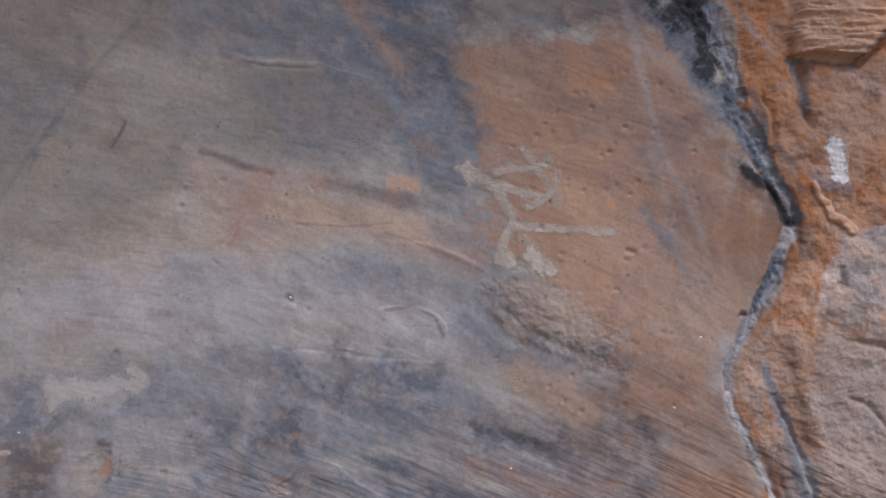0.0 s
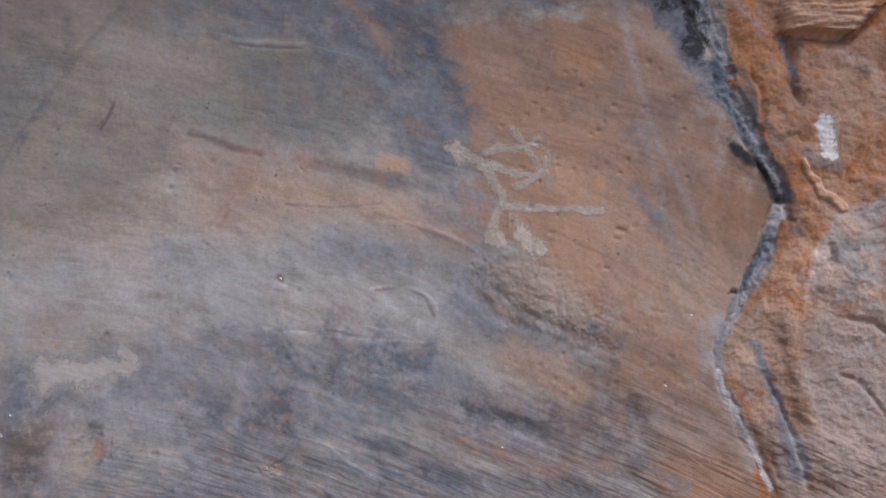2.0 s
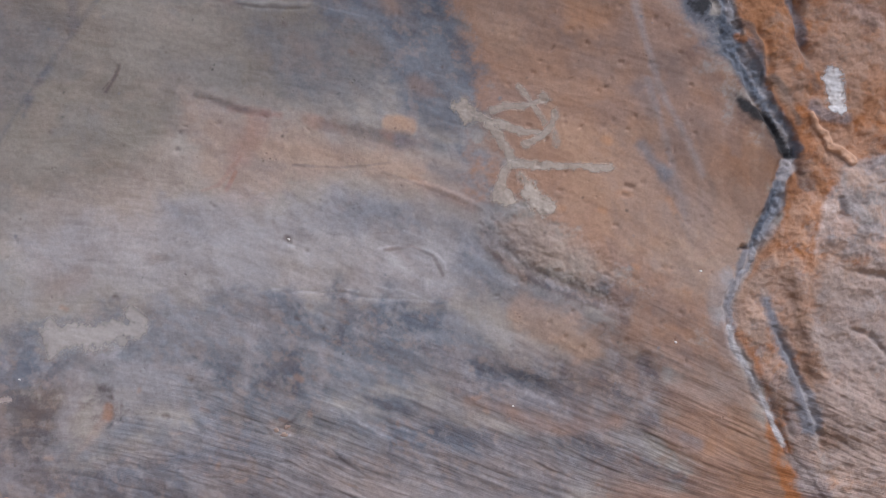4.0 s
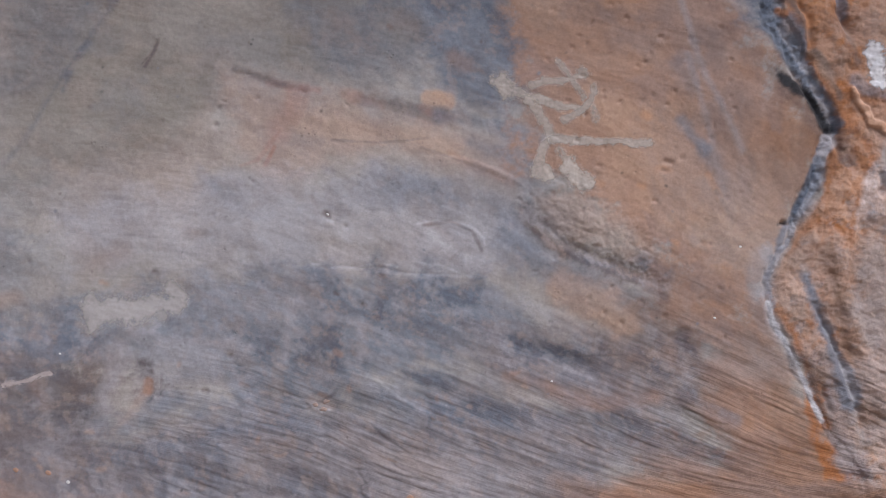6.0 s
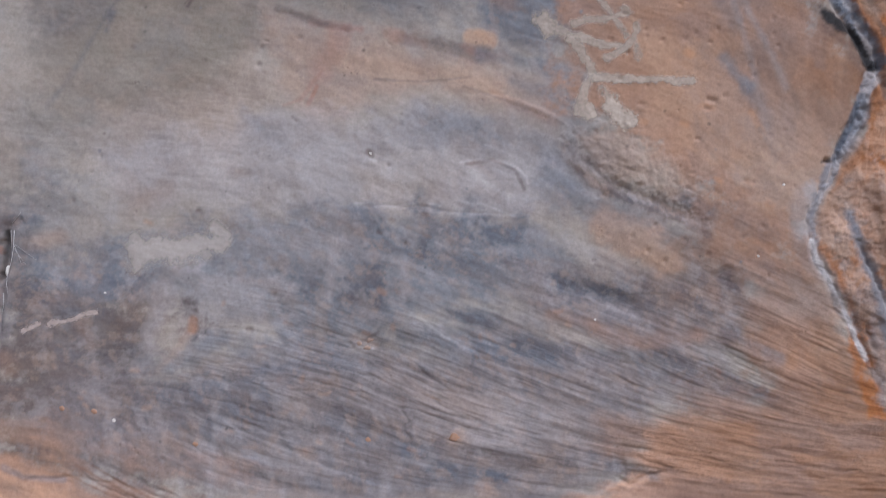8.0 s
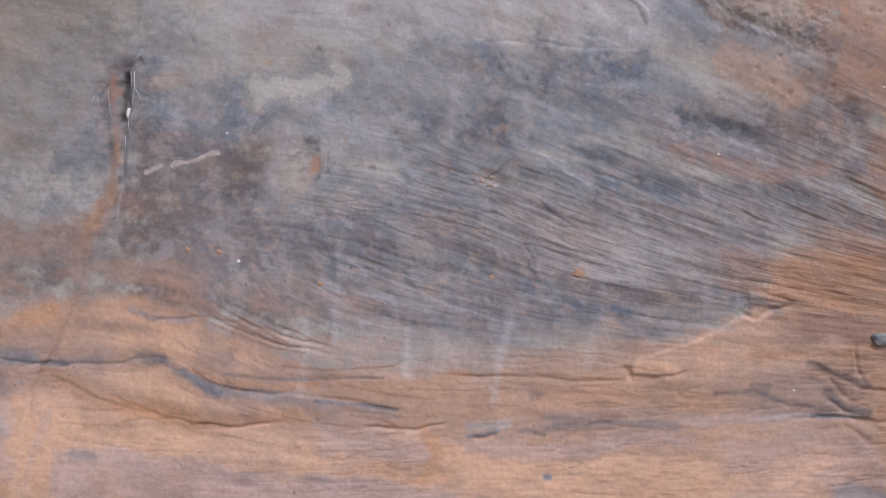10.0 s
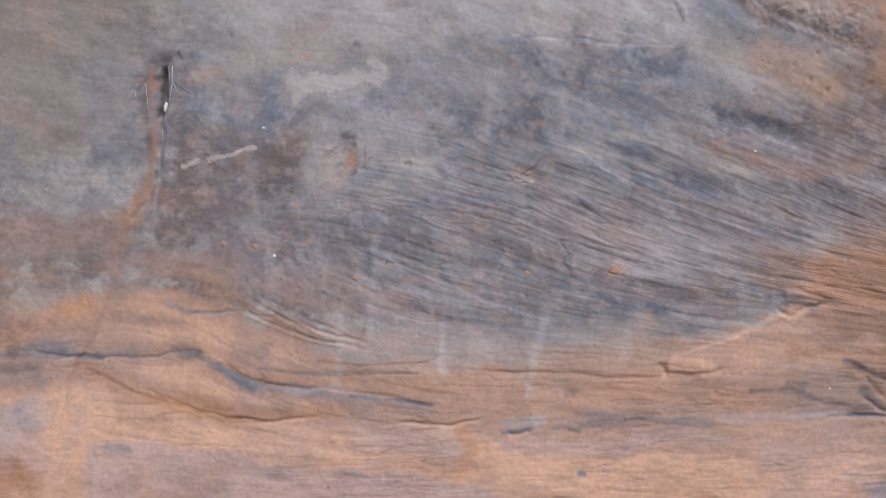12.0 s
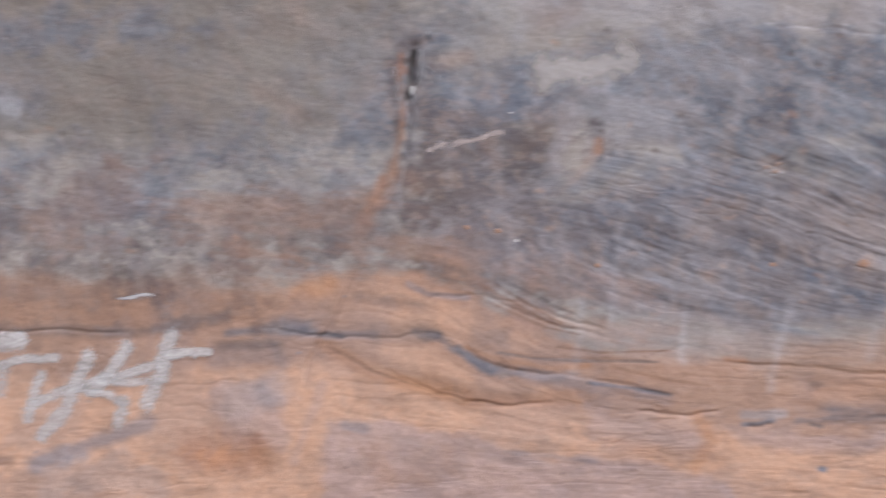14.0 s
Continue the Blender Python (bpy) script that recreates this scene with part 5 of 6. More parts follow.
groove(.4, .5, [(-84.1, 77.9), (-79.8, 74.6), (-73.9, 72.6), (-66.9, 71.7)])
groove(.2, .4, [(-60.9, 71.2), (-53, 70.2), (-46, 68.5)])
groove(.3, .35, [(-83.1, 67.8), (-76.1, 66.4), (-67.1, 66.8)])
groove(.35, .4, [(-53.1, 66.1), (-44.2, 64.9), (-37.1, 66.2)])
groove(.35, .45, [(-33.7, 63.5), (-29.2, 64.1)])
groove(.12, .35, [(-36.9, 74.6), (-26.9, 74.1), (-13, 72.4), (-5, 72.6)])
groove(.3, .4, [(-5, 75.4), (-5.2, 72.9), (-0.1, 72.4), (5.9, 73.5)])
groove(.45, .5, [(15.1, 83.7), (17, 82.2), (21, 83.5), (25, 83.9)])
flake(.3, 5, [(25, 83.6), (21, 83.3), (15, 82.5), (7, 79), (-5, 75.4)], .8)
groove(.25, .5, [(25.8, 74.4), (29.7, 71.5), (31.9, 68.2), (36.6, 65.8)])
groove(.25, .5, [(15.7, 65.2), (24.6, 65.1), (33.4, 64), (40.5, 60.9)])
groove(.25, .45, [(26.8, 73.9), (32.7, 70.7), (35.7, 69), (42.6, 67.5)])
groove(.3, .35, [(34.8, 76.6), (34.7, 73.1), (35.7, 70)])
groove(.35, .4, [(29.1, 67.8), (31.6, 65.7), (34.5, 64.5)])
groove(.22, .6, [(31.5, 63.1), (34.5, 61), (37.4, 58.8)])
groove(.3, .4, [(22.5, 64.3), (30.5, 64.2), (37.5, 62.9), (44.5, 62.6)])
groove(.35, .3, [(-103.1, 89.6), (-105.9, 82.6), (-107.6, 79.5), (-110.3, 74.8), (-111.2, 70.8)], .2)
groove(.2, .4, [(-112.6, 78.8), (-107.6, 79.4), (-104.6, 79.4)])
groove(.25, .3, [(-169.4, 80.8), (-154.6, 80.3), (-143.1, 80.6)])
groove(.9, .45, [(52.6, 138.4), (54, 138.2)], .1)
for height, reach, line in ((.25, 3, [(16.3, 94), (2.5, 100.4), (-7.3, 104.6), (-17.1, 110.8), (-23.9, 115)]), (.22, 3, [(-0.5, 96.2), (-10.3, 100.4), (-20.1, 105.2), (-25.9, 107.7)]),
                            (.22, 3, [(15.2, 88.7), (-2.6, 92.3), (-14.4, 96.6), (-26.2, 100)]), (.25, 3, [(-60.6, 80.2), (-66.5, 82.4), (-72.3, 86.6), (-78.2, 89.2)]),
                            (.25, 3, [(-22.7, 83), (-36.5, 86.4), (-50.2, 92.8), (-58, 98)]), (.2, 3, [(31.2, 106.2), (19.2, 111.3), (9.3, 115.3), (1.3, 118.4)])):
    flake(height, reach, line, .35)
for depth, line in ((.2, [(-78.2, 89.5), (-70.4, 84.7), (-63.1, 80.9), (-56.6, 79.9)]), (.18, [(-76, 89.9), (-68.4, 85.2), (-62.1, 82.2)]), (.18, [(-80.2, 87.8), (-72.4, 83.6), (-65.6, 80.1), (-57.7, 78.6)]),
                    (.15, [(-89.3, 86.1), (-79.3, 86.6), (-72.3, 86)]), (.18, [(-119.5, 81.1), (-107.6, 78.7), (-96.6, 78.3), (-87.6, 79.8)]), (.15, [(-96.8, 73.3), (-90, 69.9), (-83.1, 67.3), (-76.1, 66.4)])):
    groove(depth, .35, line, .8)
# crumbling grain on the boss and along its lower edge
p, box = stretch_of([(15.4, 142.2), (27.4, 134.1)], .12)
d, _, _ = along(p, X[box] + WX[box], Z[box] + WZ[box])
RISE[box] += smooth(1.5 - d / .05) * (.0030 * fbm(X[box] * 70, Z[box] * 70, 601, 4, .65) + .003 * fbm(X[box] * 22, Z[box] * 22, 607, 3))
p, box = stretch_of([(8.4, 144.2), (11.4, 138.2), (19.4, 133), (30.9, 128.1)], .08)
d, _, _ = along(p, X[box] + WX[box], Z[box] + WZ[box])
RISE[box] += smooth(1.5 - d / .018) * .0030 * fbm(X[box] * 90, Z[box] * 90, 613, 4, .65)
# the hollow with the web
groove(1.6, .65, [(-91.4, 129.9), (-91.6, 126.8), (-91.7, 122.9), (-92.2, 120.4)])
groove(.35, .9, [(-92.8, 130.5), (-90.3, 130.5), (-88.5, 131.6)])
groove(.7, 1.2, [(-92.4, 128.3), (-92.7, 124.9), (-92.9, 121.4)])
groove(.5, .5, [(-92, 120.4), (-92.2, 116), (-92.7, 112.1)])
groove(-.5, 1.1, [(-93, 127.8), (-93.4, 121.9), (-93.4, 115)])
groove(.4, .5, [(-92.9, 112.1), (-95.1, 107.2), (-98.5, 103.3)])

# small pits and knobs
rng = np.random.RandomState(5)
def pits(places):
    for x, z, r, d in places:
        groove(d * .6, r, [(x, z)], .3)
        # umber under the upper rim puts the pit's shade into the colour
        stain("umber", .35, r * .5, [(x, z + r * .3)], .4, wob=.3)


pits(((34.7, 152.1, 0.35, 0.15), (33.1, 148.1, 0.39, 0.18), (39.1, 135, 0.59, 0.33), (33.2, 133.5, 0.55, 0.30), (28.3, 176.4, 0.39, 0.18), (32.7, 181.5, 0.55, 0.30), (30.9, 161.7, 0.43, 0.21), (19.5, 170.8, 0.55, 0.30), (38.2, 125, 0.55, 0.30), (29.2, 160.7, 0.51, 0.27), (45.6, 134.3, 0.59, 0.33), (40.7, 121.9, 0.35, 0.15), (-27.1, 141.7, 0.59, 0.33), (-40.6, 148.1, 0.47, 0.24), (-24, 139.6, 0.59, 0.33), (-2.5, 179.9, 0.39, 0.18), (-45.4, 160.8, 0.51, 0.27), (-46.2, 157.6, 0.55, 0.30), (-38.5, 162.3, 0.39, 0.18), (47.4, 134, 0.39, 0.18),))
pits(((-26.1, 127.4, 0.47, 0.24), (-21.5, 125.8, 0.59, 0.33), (32.7, 148.2, 0.59, 0.33), (34.1, 132.9, 0.47, 0.24), (40.4, 134.7, 0.59, 0.33), (48.1, 143, 0.47, 0.24), (-46.1, 97.2, 0.43, 0.21), (-78.9, 134.6, 0.55, 0.30), (-39.9, 147.6, 0.55, 0.30), (-57.6, 132.1, 0.43, 0.21), (-48.7, 111.4, 0.35, 0.15),))
pits(((-26.8, 128, 0.43, 0.21), (-44.4, 117.5, 0.55, 0.30), (-49.4, 111.4, 0.39, 0.18), (-21.8, 69.9, 0.35, 0.15), (3.4, 69.4, 0.55, 0.30), (-80.9, 71.3, 0.39, 0.18), (-86.3, 120.5, 0.59, 0.33), (-51, 97.3, 0.47, 0.24),))
for _ in range(170):
    x, z = rng.uniform(-170, 45), rng.uniform(50, 195)
    r = rng.uniform(.25, .7)
    groove(rng.uniform(.05, .18) * rng.choice([1, 1, -1]), r, [(x, z), (x + rng.uniform(-1, 1), z + rng.uniform(-.4, .4))], .2)
for _ in range(60):
    x, z = rng.uniform(8, 46), rng.uniform(118, 180)
    groove(rng.uniform(.12, .32), rng.uniform(.3, .55), [(x, z), (x + rng.uniform(.3, 1.2), z - rng.uniform(0, .5))], .2)
for _ in range(220):
    x, z = rng.uniform(-170, 45), rng.uniform(50, 195)
    stain(rng.choice(["slate", "umber", "black"]), rng.uniform(.3, .7), rng.uniform(.08, .28), [(x, z)], .25, wob=.5)
for _ in range(110):
    x, z = rng.uniform(-170, 10), rng.uniform(66, 118)
    stain(rng.choice(["iron", "peach", "pink"]), rng.uniform(.15, .4), rng.uniform(.15, .5), [(x, z), (x + rng.uniform(0, 1.6), z - rng.uniform(0, .5))], .5, wob=.8)

# the ribbed ledge and the slot below it
LEDGE = np.zeros_like(X)
p, box = stretch_of([(61.6, 202), (61.4, 184.5), (87.4, 184.5), (87.7, 202.2)], .02)
floor_line = np.interp(X[box], [0.614, 0.657, 0.698, 0.745, 0.771, 0.8, 0.876], [1.846, 1.85, 1.844, 1.836, 1.862, 1.887, 1.97]) + .5 * WZ[box]
left_line = 0.612 + .3 * WX[box]
LEDGE[box] = ((Z[box] > floor_line) & (X[box] > left_line) & (Z[box] < 2.05)).astype(float)
soft_ledge = smooth((Z[box] - floor_line) / .004 + .5) * smooth((X[box] - left_line) / .03)
ribs = fbm(X[box] * 14, Z[box] * 120, 111, 4, .6)
RISE[box] += soft_ledge * (.022 + .0075 * ribs)
groove(1.3, .9, [(62.8, 183.8), (64.2, 182.7), (63.7, 175.4), (66.5, 170.3)])
groove(.8, .8, [(62.6, 183.8), (67.8, 183.8), (74.4, 183), (79.2, 187.2)])
groove(1.0, .8, [(55.9, 177.9), (57.9, 174.4), (58.5, 168.3)])
groove(.8, .6, [(61.3, 161.2), (63.2, 155.1), (63.3, 149)])
groove(-.9, 2.2, [(51.4, 192.7), (57.5, 182.5), (62.4, 171.3), (64.9, 162.2)])
groove(-.7, 1.6, [(62, 139.9), (62.8, 129.9), (65.7, 117.8), (70.6, 103.8)])
groove(.8, .7, [(58.2, 124.9), (61.1, 117.8), (64.1, 109.8), (67.5, 100.8)])
groove(.9, .6, [(69.7, 146.9), (70.4, 143.9), (69.7, 141.9)])
groove(.6, .6, [(72.1, 133.8), (78.2, 132.8), (82.3, 129.7)])
groove(.6, .6, [(71.9, 123.8), (76, 121.7), (82, 114.6)])
groove(.5, .5, [(59.5, 108.9), (61.4, 103.9)])
SECOND = np.zeros_like(X)
p, box = stretch_of([(57.5, 128.9), (60.2, 122.4), (62.8, 114.8), (65.5, 106.8), (67.4, 98.8)], .06)
d, part_, _ = along(p, X[box] + .7 * WX[box], Z[box] + .7 * WZ[box])
SECOND[box] = (d < .004 + .007 * part_).astype(float)
SPUR = np.zeros_like(X)
p, box = stretch_of([(65.4, 161.5), (66.1, 159.3), (67.8, 157.7), (68.5, 155.7), (70.6, 154.4), (72.2, 153)], .05)
d, part_, _ = along(p, X[box] + .4 * WX[box], Z[box] + .4 * WZ[box])
rib = .0035 + .0045 * part_ - d
SPUR[box] = (rib > 0).astype(float)
RISE[box] += .006 * smooth(.5 + rib / .005)
coat("apricot", box, .85 * smooth(.5 + rib / .003))

# the shelter leans out overhead and the foot of the wall flares
RISE += 1.5 * smooth((Z - 2.25) / 2.2) + 0.25 * np.clip(0.40 - Z, 0, 1) ** 1.5
far_off = smooth((np.abs(X + 0.4) - 1.5) / 1.5) + smooth((np.abs(Z - 1.2) - 0.9) / 0.8)
RISE += 0.10 * far_off * fbm(X * 1.1, Z * 1.4, 99, 4)
for mineral, share in (("olive", .4), ("iron", .45), ("slate", .35)):
    coat(mineral, ALL, np.clip(far_off, 0, 1) * share * smooth(.5 + fbm(X * 1.7, S * 4, len(mineral) + 200, 4)))


def sheet(name, keep, mat):
    """Those meshes of the net for which keep holds, as one surface."""
    cell = keep[:-1, :-1] & keep[1:, :-1] & keep[:-1, 1:] & keep[1:, 1:] if keep.shape == X.shape else keep
    j, i = np.nonzero(cell)
    wide = X.shape[1]
    quads = np.stack([j * wide + i, j * wide + i + 1, (j + 1) * wide + i + 1, (j + 1) * wide + i], 1)
    used, corner = np.unique(quads.ravel(), return_inverse=True)
    me = bpy.data.meshes.new(name)
    me.vertices.add(len(used))
    me.vertices.foreach_set("co", np.stack([X.ravel()[used], -RISE.ravel()[used], Z.ravel()[used]], 1).astype(np.float32).ravel())
    me.loops.add(corner.size)
    me.loops.foreach_set("vertex_index", corner.astype(np.int32).ravel())
    me.polygons.add(len(quads))
    me.polygons.foreach_set("loop_start", np.arange(0, corner.size, 4, dtype=np.int32))
    me.polygons.foreach_set("use_smooth", np.ones(len(quads), bool))
    me.update(calc_edges=True)
    for mineral, c in (*COAT.items(), ("layers", LAYERS), ("bed", S), ("laminated", LAMINATED)):
        me.attributes.new(mineral, "FLOAT", "POINT").data.foreach_set("value", c.ravel()[used].astype(np.float32))
    me.materials.append(mat)
    return new(name, me)


def cells(a):
    return (a[:-1, :-1] + a[1:, :-1] + a[:-1, 1:] + a[1:, 1:]) / 4


mid = cells(beyond)
half = cells(VEIN_HALF) * (1 + 0.5 * cells(EDGE))
ledge_cells = cells(LEDGE) > 0.5
in_vein = (np.abs(mid) <= half) & (cells(Z) < 2.02) & (cells(Z) > 1.00)
spur = (cells(SPUR) > 0.5) & (mid > 0)
second = (cells(SECOND) > 0.5) & ~in_vein & (mid > 0)
tagged(sheet("rock_wall", (mid <= 0) & ~in_vein, ROCK),
       "smooth grey and orange sandstone wall with mineral stains", "rock wall", kind="structure")
tagged(sheet("rock_buttress", (mid > 0) & ~in_vein & ~ledge_cells & ~second & ~spur, ROUGH_ROCK),
       "rough rust-orange sandstone standing proud beside the crack", "rock", kind="structure")
vein = tagged(new("mineral_vein"), "blue-grey mineral crust filling a winding crack", "mineral vein")
height = cells(Z)
for low, high, label in ((1.65, 9, "thick grey crust with a black edge"), (1.525, 1.65, "grey crust over the dark open crack"),
                         (1.30, 1.525, "winding blue-grey crust"), (-9, 1.30, "thin white mineral streak")):
    tagged(sheet("crust", in_vein & (height >= low) & (height < high), ROUGH_ROCK), label).parent = vein
tagged(sheet("mineral_vein", second, ROUGH_ROCK), "thin grey mineral crust running down the orange rock", "mineral vein")
tagged(sheet("rock_spur", spur, ROUGH_ROCK), "pale root-like rib of stone on the rust rock", "rock spur")
tagged(sheet("rock_ledge", ledge_cells & (mid > 0), ROUGH_ROCK), "ribbed orange sandstone ledge with a broken lower edge", "rock ledge")

# the body of the outcrop behind its face
PLAIN_ROCK = plain_material("weathered_rock", (.25, .20, .16), (.17, .15, .14), 5, .92, .01)
bm = bmesh.new()
rim = []
sides_ = [(0, i) for i in range(0, X.shape[1], 12)] + [(j, X.shape[1] - 1) for j in range(0, X.shape[0], 12)]
sides_ += [(X.shape[0] - 1, i) for i in range(X.shape[1] - 1, -1, -12)] + [(j, 0) for j in range(X.shape[0] - 1, -1, -12)]
for j, i in sides_:
    q = Vector((X[j, i], -RISE[j, i] + .004, Z[j, i]))
    deep = Vector((q.x * 1.04, 2.2, q.z * .9 - .05))
    bend = q.lerp(deep, .5) + .25 * noise.noise_vector(q * .8)
    rim.append([bm.verts.new(v) for v in (q, bend, deep)])
for a, b in zip(rim, rim[1:] + rim[:1]):
    for k in range(2):
        bm.faces.new((a[k], b[k], b[k + 1], a[k + 1])).smooth = True
bm.faces.new([r[2] for r in rim])
me = bpy.data.meshes.new("rock_outcrop")
bm.to_mesh(me)
me.materials.append(PLAIN_ROCK)
tagged(new("rock_outcrop", me), "weathered body of the sandstone outcrop behind its face", "rock", kind="structure")

# ---- the ground before the shelter ----
SAND = plain_material("sand", (.34, .25, .17), (.26, .19, .13), 6, 0.95, 0.01)
bm = bmesh.new()
lines = sorted({s * v for v in (0, .5, 1, 1.5, 2, 3, 4, 6, 9, 14, 25, 60, 150, 500, 1500) for s in (-1, 1)})
rows_ = [[bm.verts.new((x, y, 0.04 * noise.noise((x * .5, y * .5, 0)) if abs(x) + abs(y) < 60 else 0)) for x in lines] for y in lines]
for a, b in zip(rows_[:-1], rows_[1:]):
    for k in range(len(lines) - 1):
        bm.faces.new((a[k], a[k + 1], b[k + 1], b[k])).smooth = True
me = bpy.data.meshes.new("ground")
bm.to_mesh(me)
me.materials.append(SAND)
tagged(new("ground", me), "pale sandy ground before the rock shelter", "ground", kind="structure")


# ---- things on the wall ----
def surface(x, z):
    """How far the rock stands out at a place of the fine net (metres)."""
    fx = np.interp(x, XS, np.arange(len(XS)))
    fz = np.interp(z, ZS, np.arange(len(ZS)))
    i, j = np.minimum(fx.astype(int), len(XS) - 2), np.minimum(fz.astype(int), len(ZS) - 2)
    u, v = fx - i, fz - j
    return (RISE[j, i] * (1 - u) + RISE[j, i + 1] * u) * (1 - v) + (RISE[j + 1, i] * (1 - u) + RISE[j + 1, i + 1] * u) * v


def painted(name, mat, strokes, parent=None, ragged=0.55, proud=0.0006, fine=0.0014, seed=300):
    """A thin coat of paint that follows the rock: strokes of (width, points, coat) in centimetres."""
    every = np.array([q for _, pts, _ in strokes for q in pts], float) / 100
    lo, hi = every.min(0) - 0.035, every.max(0) + 0.035
    x, z = np.meshgrid(np.arange(lo[0], hi[0], fine), np.arange(lo[1], hi[1], fine))
    wx, wz = 0.004 * fbm(x * 40, z * 40, seed, 3), 0.004 * fbm(x * 40, z * 40, seed + 5, 3)
    rough = fbm(x * 90, z * 90, seed + 9, 4, 0.65)
    layer = np.zeros_like(x)
    for width, pts, amount in strokes:
        d, _, _ = along(np.array(pts, float) / 100, x + wx, z + wz)
        w = width / 200
        layer = np.maximum(layer, amount * smooth(0.5 + (w - d) / (1.1 * w) + ragged * 1.5 * rough))
    keep = layer > 0.04
    cell = keep[:-1, :-1] | keep[1:, :-1] | keep[:-1, 1:] | keep[1:, 1:]
    j, i = np.nonzero(cell)
    wide = x.shape[1]
    quads = np.stack([j * wide + i, j * wide + i + 1, (j + 1) * wide + i + 1, (j + 1) * wide + i], 1)
    used, corner = np.unique(quads.ravel(), return_inverse=True)
    xs, zs = x.ravel()[used], z.ravel()[used]
    me = bpy.data.meshes.new(name)
    me.from_pydata(np.stack([xs, -surface(xs, zs) - proud, zs], 1).tolist(), [], corner.reshape(-1, 4).tolist())
    me.polygons.foreach_set("use_smooth", np.ones(len(me.polygons), bool))
    me.attributes.new("coat", "FLOAT", "POINT").data.foreach_set("value", layer.ravel()[used].astype(np.float32))
    me.materials.append(mat)
    ob = new(name, me)
    ob.parent = parent
    return ob


def part(name, bm, mat, parent=None, label=""):
    me = bpy.data.meshes.new(name)
    bm.to_mesh(me)
    bm.free()
    me.polygons.foreach_set("use_smooth", np.ones(len(me.polygons), bool))
    me.materials.append(mat)
    ob = new(name, me)
    ob.parent = parent
    return tagged(ob, label) if label else ob


def on_wall(x, z, proud=0.0):
    """A place on the rock, in centimetres along and up."""
    return Vector((x / 100, -float(surface(np.array([x / 100]), np.array([z / 100]))[0]) - proud, z / 100))


def tube(bm, points, radius, sides=6, end=None):
    end = radius if end is None else end
    rings = []
    for k, q in enumerate(points):
        a = (points[min(k + 1, len(points) - 1)] - points[max(k - 1, 0)]).normalized()
        u = a.orthogonal().normalized()
        v = a.cross(u)
        r = radius + (end - radius) * k / max(len(points) - 1, 1)
        rings.append([bm.verts.new(q + r * (math.cos(t) * u + math.sin(t) * v)) for t in (2 * math.pi * s / sides for s in range(sides))])
    for a, b in zip(rings[:-1], rings[1:]):
        for s in range(sides):
            bm.faces.new((a[s], a[(s + 1) % sides], b[(s + 1) % sides], b[s]))
    bm.faces.new(rings[0][::-1])
    bm.faces.new(rings[-1])


def lump_mesh(at, rx, rz, depth, seed, turn=0.0, rough=0.25, level=3):
    """A small uneven body half sunk in the rock."""
    bm = bmesh.new()
    bmesh.ops.create_icosphere(bm, subdivisions=level, radius=1)
    for v in bm.verts:
        q = v.co * (1 + rough * noise.fractal(v.co * 1.3 + Vector((seed * 3.1, 0, 0)), 1.0, 2.0, 3))
        v.co = Vector((q.x * rx, q.y * depth, q.z * rz))
    bmesh.ops.transform(bm, matrix=Matrix.Translation(at) @ Matrix.Rotation(radians(turn), 4, "Y"), verts=bm.verts)
    return bm

WHITE = paint_material("old_white_paint", (.50, .43, .375), (.42, .36, .315), .16)
CREAM = paint_material("faded_cream_paint", (.43, .388, .368), (.385, .347, .33), .08)
CHALK = paint_material("white_paint", (.66, .63, .63), (.56, .54, .55), .10)

SPRAY = paint_material("sprayed_white_paint", (.60, .57, .56), (.52, .49, .48), .35)

# the old painting: a head-like blob, a bent line, a bar and two feet
figure = tagged(new("rock_painting"), "faded white stick figure painted on the orange rock", "rock painting")
for k, (name, strokes) in enumerate((
        ("head", [(3.3, [(4.1, 164.3), (5.1, 162.9)], .72), (1.9, [(5.3, 163.1), (8.7, 161.6), (10.5, 161.2)], .62)]),
        ("body_line", [(1.6, [(8.7, 161.2), (10.5, 159), (12, 156.2), (12.9, 154)], .72), (1.5, [(10, 161.6), (13.5, 160.4), (16.6, 159.7), (18.2, 159)], .72)]),
        ("upper_stroke", [(1.4, [(9.3, 163.5), (11.5, 164.5), (15.6, 164.5), (18.4, 165.3)], .66), (2.0, [(18.2, 166.1), (18.7, 165.5)], .6), (1.3, [(14.2, 167.9), (16, 165.5), (17.4, 163), (18.4, 161.2)], .55), (1.5, [(20.6, 163.2), (20, 160.7), (18.6, 159.2), (16.5, 158.2), (15.1, 157.4)], .6), (1.3, [(20.1, 159.7), (21, 158.2), (20.6, 157.2)], .5)]),
        ("bar", [(1.5, [(13.3, 154), (16.5, 153.8), (21.5, 153.6)], .75), (1.4, [(21.5, 153.6), (25.6, 153.3), (30.1, 153.1)], .68)]),
        ("foot", [(2.0, [(11.5, 153.2), (10.7, 151), (10.1, 149)], .62), (2.6, [(10.2, 148.4), (11.9, 147.8)], .72), (1.7, [(11.8, 149), (12.5, 147.4)], .75)]),
        ("foot", [(1.8, [(14.1, 152.2), (15.1, 150.6), (16, 149.2)], .5), (3.1, [(15.7, 149.4), (16.9, 147.4), (18.1, 146.4)], .85), (1.8, [(18.1, 146.4), (19.3, 145.9)], .8)]))):
    painted(name, WHITE, strokes, figure, .4, .0006 + .0003 * k)
